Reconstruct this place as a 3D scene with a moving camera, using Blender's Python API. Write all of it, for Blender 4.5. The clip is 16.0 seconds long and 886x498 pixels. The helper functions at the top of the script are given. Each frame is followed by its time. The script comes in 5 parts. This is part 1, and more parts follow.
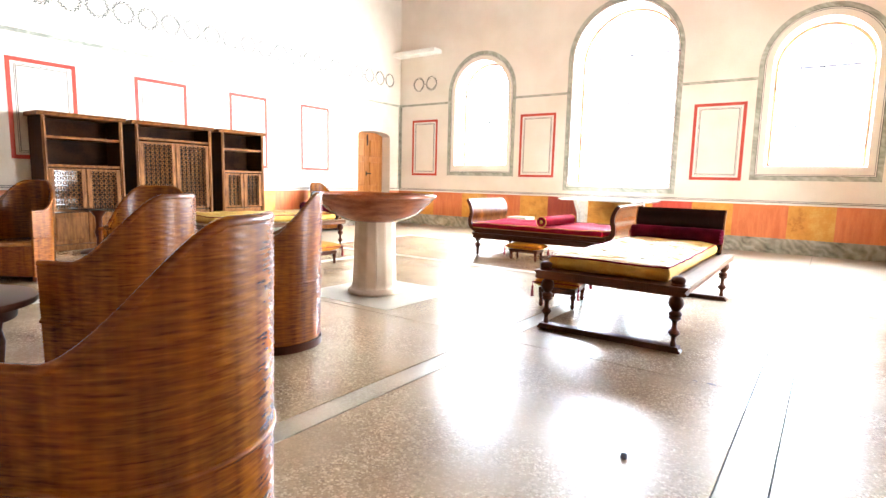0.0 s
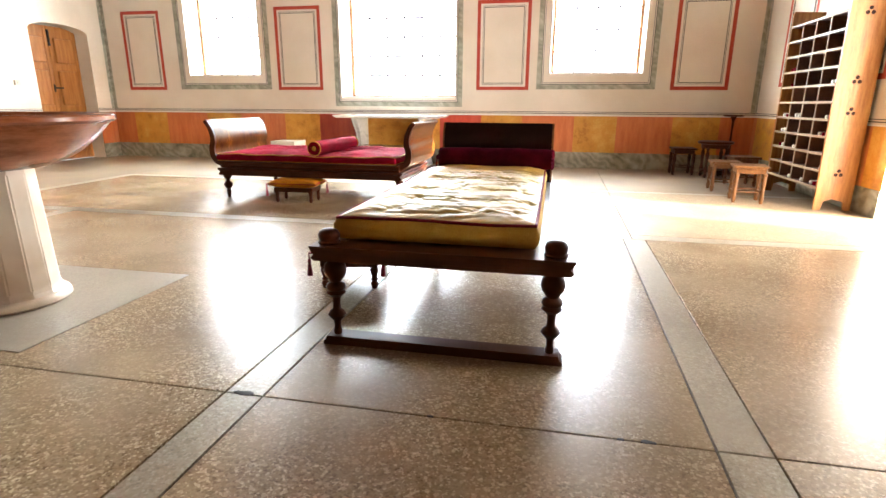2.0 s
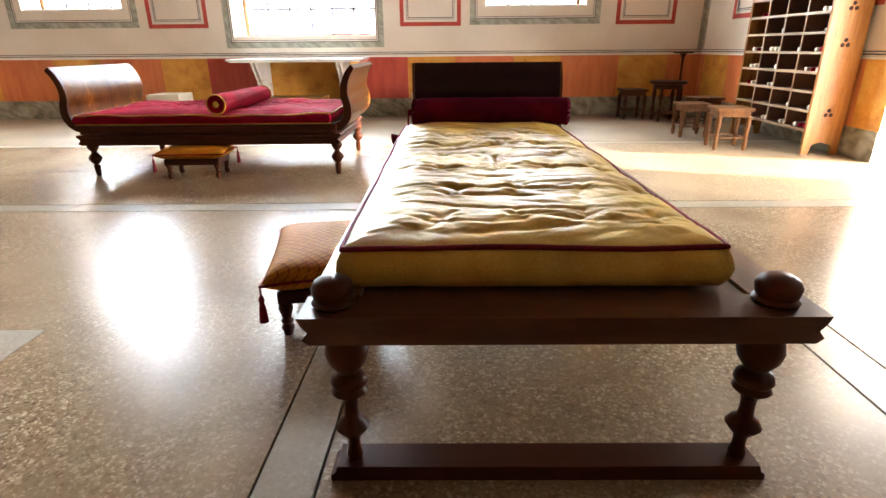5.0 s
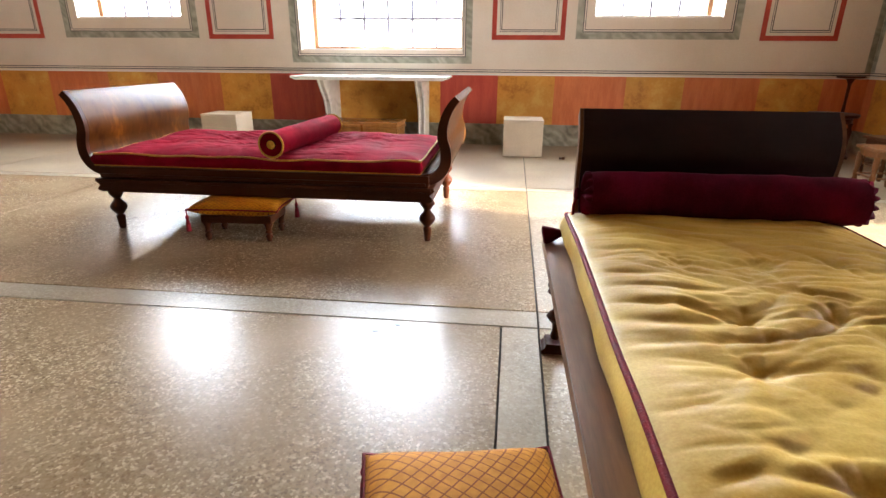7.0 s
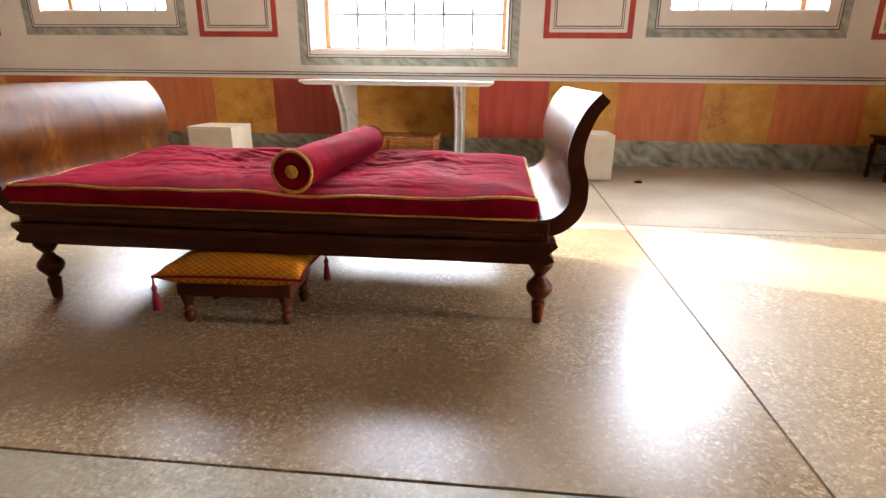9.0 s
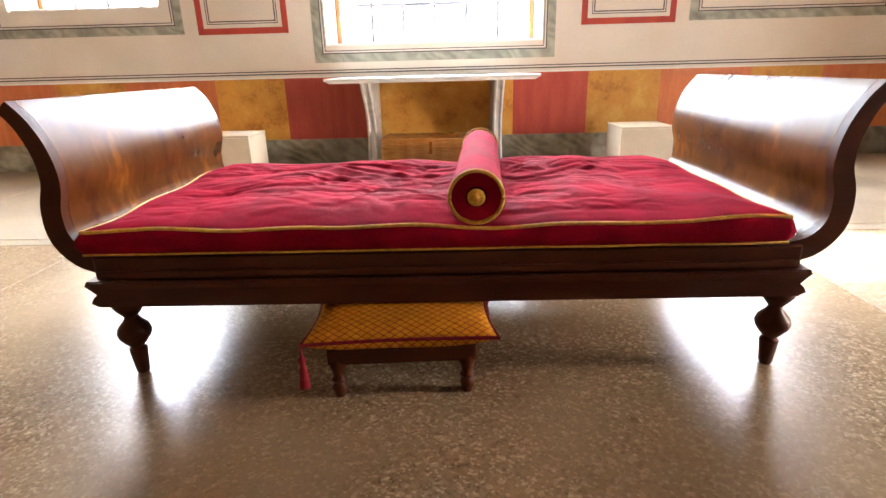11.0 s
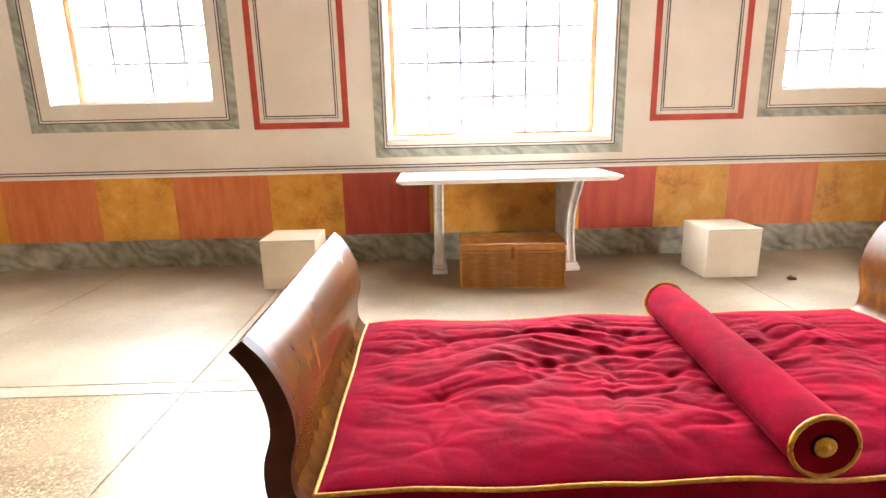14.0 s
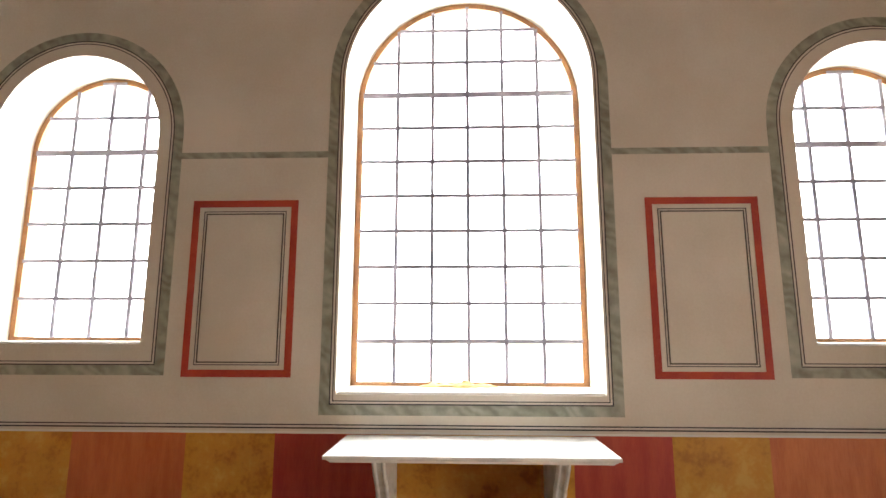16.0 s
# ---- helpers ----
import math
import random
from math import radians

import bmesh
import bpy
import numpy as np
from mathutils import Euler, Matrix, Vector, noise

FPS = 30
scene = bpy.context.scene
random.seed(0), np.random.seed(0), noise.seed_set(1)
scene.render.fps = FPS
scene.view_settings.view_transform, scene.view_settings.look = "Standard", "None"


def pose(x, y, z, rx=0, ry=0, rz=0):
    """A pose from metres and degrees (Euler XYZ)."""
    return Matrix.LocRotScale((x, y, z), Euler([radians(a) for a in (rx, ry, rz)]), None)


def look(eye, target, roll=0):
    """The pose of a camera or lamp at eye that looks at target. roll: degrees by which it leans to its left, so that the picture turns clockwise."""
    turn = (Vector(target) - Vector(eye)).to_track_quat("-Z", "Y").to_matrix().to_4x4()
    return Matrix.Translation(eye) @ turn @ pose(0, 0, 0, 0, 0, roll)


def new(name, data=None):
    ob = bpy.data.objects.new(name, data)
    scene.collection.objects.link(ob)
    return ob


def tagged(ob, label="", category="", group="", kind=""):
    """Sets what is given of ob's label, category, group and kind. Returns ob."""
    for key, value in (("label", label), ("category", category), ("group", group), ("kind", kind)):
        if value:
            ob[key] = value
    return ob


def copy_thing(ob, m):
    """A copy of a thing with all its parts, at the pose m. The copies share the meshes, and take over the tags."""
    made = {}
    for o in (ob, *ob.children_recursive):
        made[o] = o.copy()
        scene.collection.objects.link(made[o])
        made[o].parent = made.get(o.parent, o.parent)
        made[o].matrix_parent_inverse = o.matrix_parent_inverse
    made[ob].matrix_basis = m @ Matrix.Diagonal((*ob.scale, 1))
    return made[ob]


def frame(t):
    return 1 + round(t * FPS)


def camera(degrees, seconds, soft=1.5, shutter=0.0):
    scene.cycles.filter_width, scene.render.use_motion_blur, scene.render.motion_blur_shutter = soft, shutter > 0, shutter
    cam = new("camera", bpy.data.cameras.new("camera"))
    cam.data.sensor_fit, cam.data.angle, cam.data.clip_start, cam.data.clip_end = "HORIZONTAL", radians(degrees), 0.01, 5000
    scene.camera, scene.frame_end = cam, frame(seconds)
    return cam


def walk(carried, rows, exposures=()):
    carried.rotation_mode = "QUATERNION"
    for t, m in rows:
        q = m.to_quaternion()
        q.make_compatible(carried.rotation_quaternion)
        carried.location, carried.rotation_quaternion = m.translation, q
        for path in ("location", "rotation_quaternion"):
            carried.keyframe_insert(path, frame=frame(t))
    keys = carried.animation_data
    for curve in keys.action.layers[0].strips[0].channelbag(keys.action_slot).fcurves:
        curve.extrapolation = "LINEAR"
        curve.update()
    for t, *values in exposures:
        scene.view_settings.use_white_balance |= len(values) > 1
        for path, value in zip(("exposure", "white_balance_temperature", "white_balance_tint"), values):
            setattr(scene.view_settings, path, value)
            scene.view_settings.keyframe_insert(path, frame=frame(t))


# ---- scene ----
cam = camera(79.5, 16.0)
PATH = [
    (0, (-0.038, 0.42, 1.239), (-1.181, 2.041, 0.988), 1.4),
    (0.5, (-0.26, 0.959, 1.232), (-1.207, 2.699, 0.953), 2.2),
    (1, (-0.486, 1.473, 1.2), (-1.239, 3.294, 0.858), 1.5),
    (1.5, (-0.701, 1.95, 1.183), (-1.184, 3.842, 0.749), 0.3),
    (2, (-0.895, 2.323, 1.16), (-1.279, 4.214, 0.632), 0.3),
    (2.5, (-1.129, 2.667, 1.1), (-1.277, 4.585, 0.556), -1.0),
    (3, (-1.346, 2.789, 1.016), (-1.311, 4.679, 0.364), -2.3),
    (3.2, (-1.409, 2.82, 0.998), (-1.313, 4.687, 0.287), -2.4),
    (5.3, (-1.655, 3.691, 1.147), (-1.738, 5.558, 0.437), 0.6),
    (5.5, (-1.669, 3.85, 1.183), (-1.821, 5.716, 0.481), 0.9),
    (6, (-1.824, 4.176, 1.176), (-2.014, 6.053, 0.512), 0.7),
    (6.5, (-2.009, 4.529, 1.151), (-2.204, 6.405, 0.486), 0.2),
    (7, (-2.159, 4.924, 1.183), (-2.367, 6.794, 0.504), 0.4),
    (7.5, (-2.373, 5.258, 1.172), (-2.621, 7.136, 0.532), -0.9),
    (8, (-2.592, 5.616, 1.138), (-2.859, 7.502, 0.527), -1.7),
    (8.2, (-2.625, 5.766, 1.103), (-2.898, 7.647, 0.481), -0.1),
    (10.3, (-3.405, 6.569, 0.991), (-3.487, 8.466, 0.364), -1.4),
    (10.5, (-3.485, 6.608, 0.991), (-3.564, 8.504, 0.358), -1.6),
    (11, (-3.737, 6.658, 1.019), (-3.782, 8.551, 0.373), -1.5),
    (11.5, (-3.913, 6.644, 1.07), (-3.974, 8.532, 0.414), -1.4),
    (12, (-4.141, 6.663, 1.109), (-4.352, 8.54, 0.453), -1.1),
    (12.5, (-4.325, 6.778, 1.117), (-4.448, 8.665, 0.467), -3.3),
    (13, (-4.489, 6.838, 1.186), (-4.478, 8.728, 0.53), -3.6),
    (13.5, (-4.651, 6.936, 1.303), (-4.604, 8.825, 0.648), -4.9),
    (14, (-4.63, 7.124, 1.444), (-4.594, 9.069, 0.978), -1.3),
    (14.5, (-4.442, 7.376, 1.55), (-4.401, 9.336, 1.153), 0.0),
    (15, (-4.221, 7.648, 1.638), (-4.161, 9.633, 1.403), -0.3),
    (15.5, (-4.085, 7.885, 1.692), (-4.103, 9.885, 1.694), 0.4),
    (16, (-3.97, 8.084, 1.752), (-4.046, 10.057, 2.075), 0.1),
]
EXPOSURES = [(0.0, 4.15, 5950, 10), (0.5, 3.9, 6050, 10), (1.0, 3.6, 6250, 10), (2.0, 3.25, 6450, 10), (3.0, 2.95, 6550, 11), (5.5, 2.93, 6350, 11), (6.5, 2.75, 6350, 12), (8.0, 2.5, 6350, 14), (10.5, 3.0, 6450, 15),
             (11.5, 3.2, 6450, 14), (12.5, 3.35, 6450, 12), (13.5, 3.32, 6450, 11), (14.5, 3.15, 6450, 12), (15.0, 3.0, 6500, 12), (15.5, 2.6, 6650, 13), (16.0, 1.9, 6850, 13)]
walk(cam, [(t, look(eye, target, roll)) for t, eye, target, roll in PATH], EXPOSURES)

# ---- world, sun, large lights ----
SUN_FROM = Vector((1.0, -0.31, 0.34)).normalized()
world = bpy.data.worlds.new("daylight")
scene.world = world
world.use_nodes = True
wn = world.node_tree.nodes
sky = wn.new("ShaderNodeTexSky")
sky.sky_type, sky.sun_disc = "NISHITA", False
sky.sun_elevation = math.asin(SUN_FROM.z)
sky.sun_rotation = math.atan2(SUN_FROM.x, SUN_FROM.y)
sky.air_density, sky.dust_density = 1.0, 3.0
world.node_tree.links.new(sky.outputs[0], wn["Background"].inputs[0])
wn["Background"].inputs[1].default_value = 0.15
sun = new("sun", bpy.data.lights.new("sun", "SUN"))
sun.data.energy, sun.data.angle, sun.data.color = 5.0, radians(1.0), (1.0, 0.93, 0.82)
sun.matrix_world = look(SUN_FROM * 20, (0, 0, 0))


def sky_lamp(name, at, toward, w, h, watts, colour=(0.87, 0.96, 1.0)):
    lamp = new(name, bpy.data.lights.new(name, "AREA"))
    lamp.data.shape, lamp.data.size, lamp.data.size_y = "RECTANGLE", w, h
    lamp.data.energy, lamp.data.color = watts, colour
    lamp.matrix_world = look(at, toward)
    return lamp


# ---- materials ----
def nodes_of(name):
    m = bpy.data.materials.new(name)
    m.use_nodes = True
    return m, m.node_tree.nodes, m.node_tree.links, m.node_tree.nodes["Principled BSDF"]


def stops(ramp, items):
    el = ramp.color_ramp.elements
    while len(el) < len(items):
        el.new(0.5)
    for e, (p, c) in zip(el, items):
        e.position, e.color = p, (*c, 1)


def surface(name, low, high, scale=3.0, rough=0.6, bump=0.1, grain=60.0, stretch=(1, 1, 1), metal=0.0, spread=0.25, rough_var=0.12, mid=None, per_piece=0.0, sheen=0.0, coat=0.0):
    """A two-scale surface: broad stains between low and high, fine grain in colour, gloss and relief."""
    m, n, l, b = nodes_of(name)
    tc, mp = n.new("ShaderNodeTexCoord"), n.new("ShaderNodeMapping")
    mp.inputs["Scale"].default_value = stretch
    l.new(tc.outputs["Object"], mp.inputs["Vector"])
    source = mp.outputs["Vector"]
    info = n.new("ShaderNodeObjectInfo")
    if per_piece:
        off = n.new("ShaderNodeVectorMath")
        off.operation = "SCALE"
        off.inputs[0].default_value = (13.0, 7.0, 5.0)
        l.new(info.outputs["Random"], off.inputs["Scale"])
        add = n.new("ShaderNodeVectorMath")
        l.new(source, add.inputs[0])
        l.new(off.outputs[0], add.inputs[1])
        source = add.outputs[0]
    big, fine, ramp = n.new("ShaderNodeTexNoise"), n.new("ShaderNodeTexNoise"), n.new("ShaderNodeValToRGB")
    big.inputs["Scale"].default_value, big.inputs["Detail"].default_value = scale, 6
    fine.inputs["Scale"].default_value, fine.inputs["Detail"].default_value = grain, 4
    l.new(source, big.inputs["Vector"])
    l.new(source, fine.inputs["Vector"])
    items = [(0.5 - spread, low), (0.5 + spread, high)] if mid is None else [(0.5 - spread, low), (0.5, mid), (0.5 + spread, high)]
    ramp.color_ramp.interpolation = "EASE"
    stops(ramp, items)
    mixv = n.new("ShaderNodeMath")
    mixv.operation = "MULTIPLY_ADD"
    l.new(fine.outputs["Fac"], mixv.inputs[0])
    mixv.inputs[1].default_value = 0.35
    shift = n.new("ShaderNodeMath")
    shift.operation = "SUBTRACT"
    l.new(big.outputs["Fac"], shift.inputs[0])
    shift.inputs[1].default_value = 0.175
    l.new(shift.outputs[0], mixv.inputs[2])
    l.new(mixv.outputs[0], ramp.inputs["Fac"])
    colour = ramp.outputs["Color"]
    if per_piece:
        hsv, rng = n.new("ShaderNodeHueSaturation"), n.new("ShaderNodeMapRange")
        l.new(info.outputs["Random"], rng.inputs["Value"])
        rng.inputs["To Min"].default_value, rng.inputs["To Max"].default_value = 1 - per_piece, 1 + per_piece
        l.new(rng.outputs[0], hsv.inputs["Value"])
        l.new(colour, hsv.inputs["Color"])
        colour = hsv.outputs[0]
    l.new(colour, b.inputs["Base Color"])
    b.inputs["Roughness"].default_value = rough
    if rough > 0.45:
        rr = n.new("ShaderNodeMapRange")
        l.new(big.outputs["Fac"], rr.inputs["Value"])
        rr.inputs["From Min"].default_value, rr.inputs["From Max"].default_value = 0.3, 0.7
        rr.inputs["To Min"].default_value, rr.inputs["To Max"].default_value = max(0.02, rough - rough_var), min(1.0, rough + rough_var)
        l.new(rr.outputs[0], b.inputs["Roughness"])
    b.inputs["Metallic"].default_value = metal
    b.inputs["Sheen Weight"].default_value = sheen
    b.inputs["Coat Weight"].default_value = coat
    if bump:
        bp = n.new("ShaderNodeBump")
        bp.inputs["Strength"].default_value, bp.inputs["Distance"].default_value = bump, 0.01
        l.new(fine.outputs["Fac"], bp.inputs["Height"])
        l.new(bp.outputs[0], b.inputs["Normal"])
    return m


def matte(m, level):
    m.node_tree.nodes["Principled BSDF"].inputs["Specular IOR Level"].default_value = level
    return m


def terrazzo(name, base_low, base_high, chip_dark, chip_light, rough):
    m, n, l, b = nodes_of(name)
    tc = n.new("ShaderNodeTexCoord")
    big, vor, vor2, ramp = n.new("ShaderNodeTexNoise"), n.new("ShaderNodeTexVoronoi"), n.new("ShaderNodeTexVoronoi"), n.new("ShaderNodeValToRGB")
    big.inputs["Scale"].default_value, big.inputs["Detail"].default_value, big.inputs["Roughness"].default_value = 1.3, 5, 0.5
    vor.inputs["Scale"].default_value, vor2.inputs["Scale"].default_value = 70, 125
    geo, moved = n.new("ShaderNodeNewGeometry"), n.new("ShaderNodeVectorMath")
    moved.inputs[1].default_value = (31.7, 17.3, 5.37)
    l.new(geo.outputs["Position"], moved.inputs[0])
    for node in (big, vor, vor2):
        l.new(moved.outputs[0], node.inputs["Vector"])
    stops(ramp, [(0.32, tuple(0.88 * c for c in base_low)), (0.68, tuple(1.06 * c for c in base_high))])
    ramp.color_ramp.interpolation = "EASE"
    l.new(big.outputs["Fac"], ramp.inputs["Fac"])
    last = ramp.outputs["Color"]
    patchy, strength = n.new("ShaderNodeTexNoise"), n.new("ShaderNodeMapRange")
    patchy.inputs["Scale"].default_value, patchy.inputs["Detail"].default_value = 1.7, 3
    l.new(moved.outputs[0], patchy.inputs["Vector"])
    l.new(patchy.outputs["Fac"], strength.inputs["Value"])
    strength.interpolation_type = "SMOOTHSTEP"
    strength.inputs["From Min"].default_value, strength.inputs["From Max"].default_value = 0.35, 0.68
    strength.inputs["To Min"].default_value, strength.inputs["To Max"].default_value = 0.10, 0.48
    for v in (vor, vor2):
        chips = n.new("ShaderNodeValToRGB")
        chips.color_ramp.interpolation = "CONSTANT"
        stops(chips, [(0.0, chip_dark), (0.12, base_low), (0.5, base_high), (0.88, chip_light)])
        sep = n.new("ShaderNodeSeparateColor")
        l.new(v.outputs["Color"], sep.inputs[0])
        l.new(sep.outputs[0], chips.inputs["Fac"])
        mix = n.new("ShaderNodeMix")
        mix.data_type = "RGBA"
        l.new(strength.outputs[0], mix.inputs["Factor"])
        l.new(last, mix.inputs[6])
        l.new(chips.outputs[0], mix.inputs[7])
        last = mix.outputs[2]
    l.new(last, b.inputs["Base Color"])
    b.inputs["Roughness"].default_value = rough
    return m


def marble(name, low, mid, high, scale=2.5, rough=0.35):
    m, n, l, b = nodes_of(name)
    geo, warp, vein, ramp = n.new("ShaderNodeNewGeometry"), n.new("ShaderNodeTexNoise"), n.new("ShaderNodeTexWave"), n.new("ShaderNodeValToRGB")
    mp = n.new("ShaderNodeMapping")
    mp.inputs["Rotation"].default_value = (0.3, 0.9, 0.4)
    l.new(geo.outputs["Position"], mp.inputs["Vector"])
    vein.inputs["Scale"].default_value, vein.inputs["Distortion"].default_value, vein.inputs["Detail"].default_value, vein.inputs["Detail Scale"].default_value = scale, 22, 8, 0.7
    l.new(mp.outputs[0], vein.inputs["Vector"])
    warp.inputs["Scale"].default_value, warp.inputs["Detail"].default_value = scale * 2, 8
    l.new(geo.outputs["Position"], warp.inputs["Vector"])
    mixv = n.new("ShaderNodeMath")
    mixv.operation = "MULTIPLY_ADD"
    l.new(vein.outputs["Fac"], mixv.inputs[0])
    mixv.inputs[1].default_value = 0.17
    half = n.new("ShaderNodeMath")
    half.operation = "MULTIPLY"
    l.new(warp.outputs["Fac"], half.inputs[0])
    half.inputs[1].default_value = 0.90
    l.new(half.outputs[0], mixv.inputs[2])
    stops(ramp, [(0.25, low), (0.5, mid), (0.8, high)])
    l.new(mixv.outputs[0], ramp.inputs["Fac"])
    l.new(ramp.outputs[0], b.inputs["Base Color"])
    b.inputs["Roughness"].default_value = rough
    return m


def wicker(name, low, high, gloss=0.5):
    """Woven cane: each level strand a little lighter or darker than the next, with upright runs of tone from the stakes."""
    m, n, l, b = nodes_of(name)
    tc, ramp = n.new("ShaderNodeTexCoord"), n.new("ShaderNodeValToRGB")
    mixed = []
    for stretch, share in (((10, 10, 110), 0.55), ((16, 16, 1.2), 0.45)):
        mp, tone, k = n.new("ShaderNodeMapping"), n.new("ShaderNodeTexNoise"), n.new("ShaderNodeMath")
        mp.inputs["Scale"].default_value = stretch
        l.new(tc.outputs["Object"], mp.inputs["Vector"])
        l.new(mp.outputs[0], tone.inputs["Vector"])
        tone.inputs["Scale"].default_value, tone.inputs["Detail"].default_value = 1.0, 2
        k.operation, k.inputs[1].default_value = "MULTIPLY", share
        l.new(tone.outputs["Fac"], k.inputs[0])
        mixed.append(k)
    both = n.new("ShaderNodeMath")
    l.new(mixed[0].outputs[0], both.inputs[0])
    l.new(mixed[1].outputs[0], both.inputs[1])
    stops(ramp, [(0.32, low), (0.68, high)])
    l.new(both.outputs[0], ramp.inputs["Fac"])
    l.new(ramp.outputs[0], b.inputs["Base Color"])
    b.inputs["Roughness"].default_value, b.inputs["Specular IOR Level"].default_value = 0.27, gloss
    return m


def lattice_cloth(name, base_low, base_high, line, cell=0.03):
    """Woven cloth with a diagonal grid of thin darker threads."""
    m, n, l, b = nodes_of(name)
    tc, sep = n.new("ShaderNodeTexCoord"), n.new("ShaderNodeSeparateXYZ")
    l.new(tc.outputs["Object"], sep.inputs[0])
    fall = n.new("ShaderNodeMath")
    fall.operation, fall.inputs[1].default_value = "MULTIPLY_ADD", 1.4
    l.new(sep.outputs[2], fall.inputs[0])
    l.new(sep.outputs[1], fall.inputs[2])
    near = []
    for sign in (1, -1):
        s = n.new("ShaderNodeMath")
        s.operation = "ADD" if sign > 0 else "SUBTRACT"
        l.new(sep.outputs[0], s.inputs[0])
        l.new(fall.outputs[0], s.inputs[1])
        k = n.new("ShaderNodeMath")
        k.operation = "PINGPONG"
        l.new(s.outputs[0], k.inputs[0])
        k.inputs[1].default_value = cell
        near.append(k)
    low = n.new("ShaderNodeMath")
    low.operation = "MINIMUM"
    l.new(near[0].outputs[0], low.inputs[0])
    l.new(near[1].outputs[0], low.inputs[1])
    cut = n.new("ShaderNodeMath")
    cut.operation = "LESS_THAN"
    l.new(low.outputs[0], cut.inputs[0])
    cut.inputs[1].default_value = cell * 0.13
    noisy, ramp, mix = n.new("ShaderNodeTexNoise"), n.new("ShaderNodeValToRGB"), n.new("ShaderNodeMix")
    noisy.inputs["Scale"].default_value = 40
    l.new(tc.outputs["Object"], noisy.inputs["Vector"])
    stops(ramp, [(0.3, base_low), (0.7, base_high)])
    l.new(noisy.outputs["Fac"], ramp.inputs["Fac"])
    mix.data_type = "RGBA"
    l.new(cut.outputs[0], mix.inputs["Factor"])
    l.new(ramp.outputs[0], mix.inputs[6])
    mix.inputs[7].default_value = (*line, 1)
    l.new(mix.outputs[2], b.inputs["Base Color"])
    b.inputs["Roughness"].default_value = 0.75
    b.inputs["Specular IOR Level"].default_value = 0.15
    return m


plaster = surface("plaster", (0.68, 0.60, 0.50), (0.78, 0.71, 0.62), 1.2, 0.85, 0.15, 45)
plaster_white = surface("plaster_white", (0.80, 0.77, 0.72), (0.86, 0.84, 0.80), 1.5, 0.8, 0.12, 45)
ochre = surface("ochre_paint", (0.46, 0.18, 0.018), (0.71, 0.40, 0.082), 4.5, 0.6, 0.1, 30, mid=(0.64, 0.30, 0.042), per_piece=0.06, spread=0.23)
orange_paint = surface("orange_paint", (0.53, 0.125, 0.032), (0.65, 0.205, 0.062), 4, 0.55, 0.1, 30, stretch=(3, 3, 0.5), per_piece=0.05)
red_paint = surface("red_paint", (0.40, 0.045, 0.030), (0.51, 0.085, 0.048), 4, 0.55, 0.1, 30, stretch=(3, 3, 0.5), per_piece=0.04)
vermilion = surface("vermilion_line_paint", (0.40, 0.035, 0.021), (0.52, 0.076, 0.038), 5, 0.7, 0.08, 50)
black_line = surface("black_line_paint", (0.035, 0.035, 0.04), (0.07, 0.07, 0.075), 9, 0.75, 0.0, 60)
grey_wreath = surface("grey_wreath_paint", (0.05, 0.05, 0.045), (0.11, 0.11, 0.095), 9, 0.8, 0.0, 60)
marble_green = marble("green_grey_marbling", (0.10, 0.095, 0.065), (0.25, 0.235, 0.17), (0.44, 0.42, 0.33), 2.6, 0.5)
marble_band = marble("pale_green_marbling", (0.19, 0.19, 0.145), (0.32, 0.32, 0.25), (0.50, 0.48, 0.40), 3.0, 0.6)
marble_white = marble("white_marble", (0.55, 0.54, 0.52), (0.74, 0.73, 0.71), (0.82, 0.81, 0.79), 2.2, 0.22)
marble_cream = marble("cream_marble", (0.53, 0.42, 0.305), (0.61, 0.50, 0.385), (0.67, 0.57, 0.45), 1.6, 0.4)
slab_stone = terrazzo("terrazzo_slab", (0.235, 0.155, 0.082), (0.33, 0.238, 0.142), (0.085, 0.05, 0.026), (0.74, 0.58, 0.38), 0.25)
worn_stone = terrazzo("terrazzo_worn", (0.235, 0.155, 0.082), (0.33, 0.238, 0.142), (0.085, 0.05, 0.026), (0.74, 0.58, 0.38), 0.42)
band_stone = terrazzo("terrazzo_band", (0.285, 0.23, 0.16), (0.37, 0.31, 0.23), (0.17, 0.135, 0.10), (0.52, 0.46, 0.37), 0.28)
pale_stone = terrazzo("terrazzo_pale", (0.285, 0.235, 0.172), (0.37, 0.315, 0.245), (0.22, 0.18, 0.135), (0.46, 0.41, 0.34), 0.34)
cement = surface("tan_cement_floor", (0.185, 0.13, 0.078), (0.335, 0.258, 0.172), 1.5, 0.48, 0.03, 40, spread=0.24, rough_var=0.08)
joint = surface("joint_grout", (0.04, 0.035, 0.03), (0.09, 0.08, 0.07), 12, 0.9, 0.2, 80)
dark_wood = matte(surface("dark_mahogany", (0.034, 0.0082, 0.003), (0.078, 0.020, 0.0065), 2.5, 0.36, 0.02, 14, stretch=(0.6, 2, 2), spread=0.45), 0.12)
curl_wood = matte(surface("curl_mahogany_veneer", (0.030, 0.008, 0.003), (0.29, 0.098, 0.012), 1.3, 0.27, 0.012, 9, stretch=(0.7, 2.6, 1.4), spread=0.30, mid=(0.095, 0.029, 0.005)), 0.22)
foot_wood = matte(surface("red_mahogany_rail", (0.055, 0.015, 0.005), (0.115, 0.035, 0.011), 3, 0.36, 0.02, 18, stretch=(0.7, 6, 6), spread=0.4), 0.25)
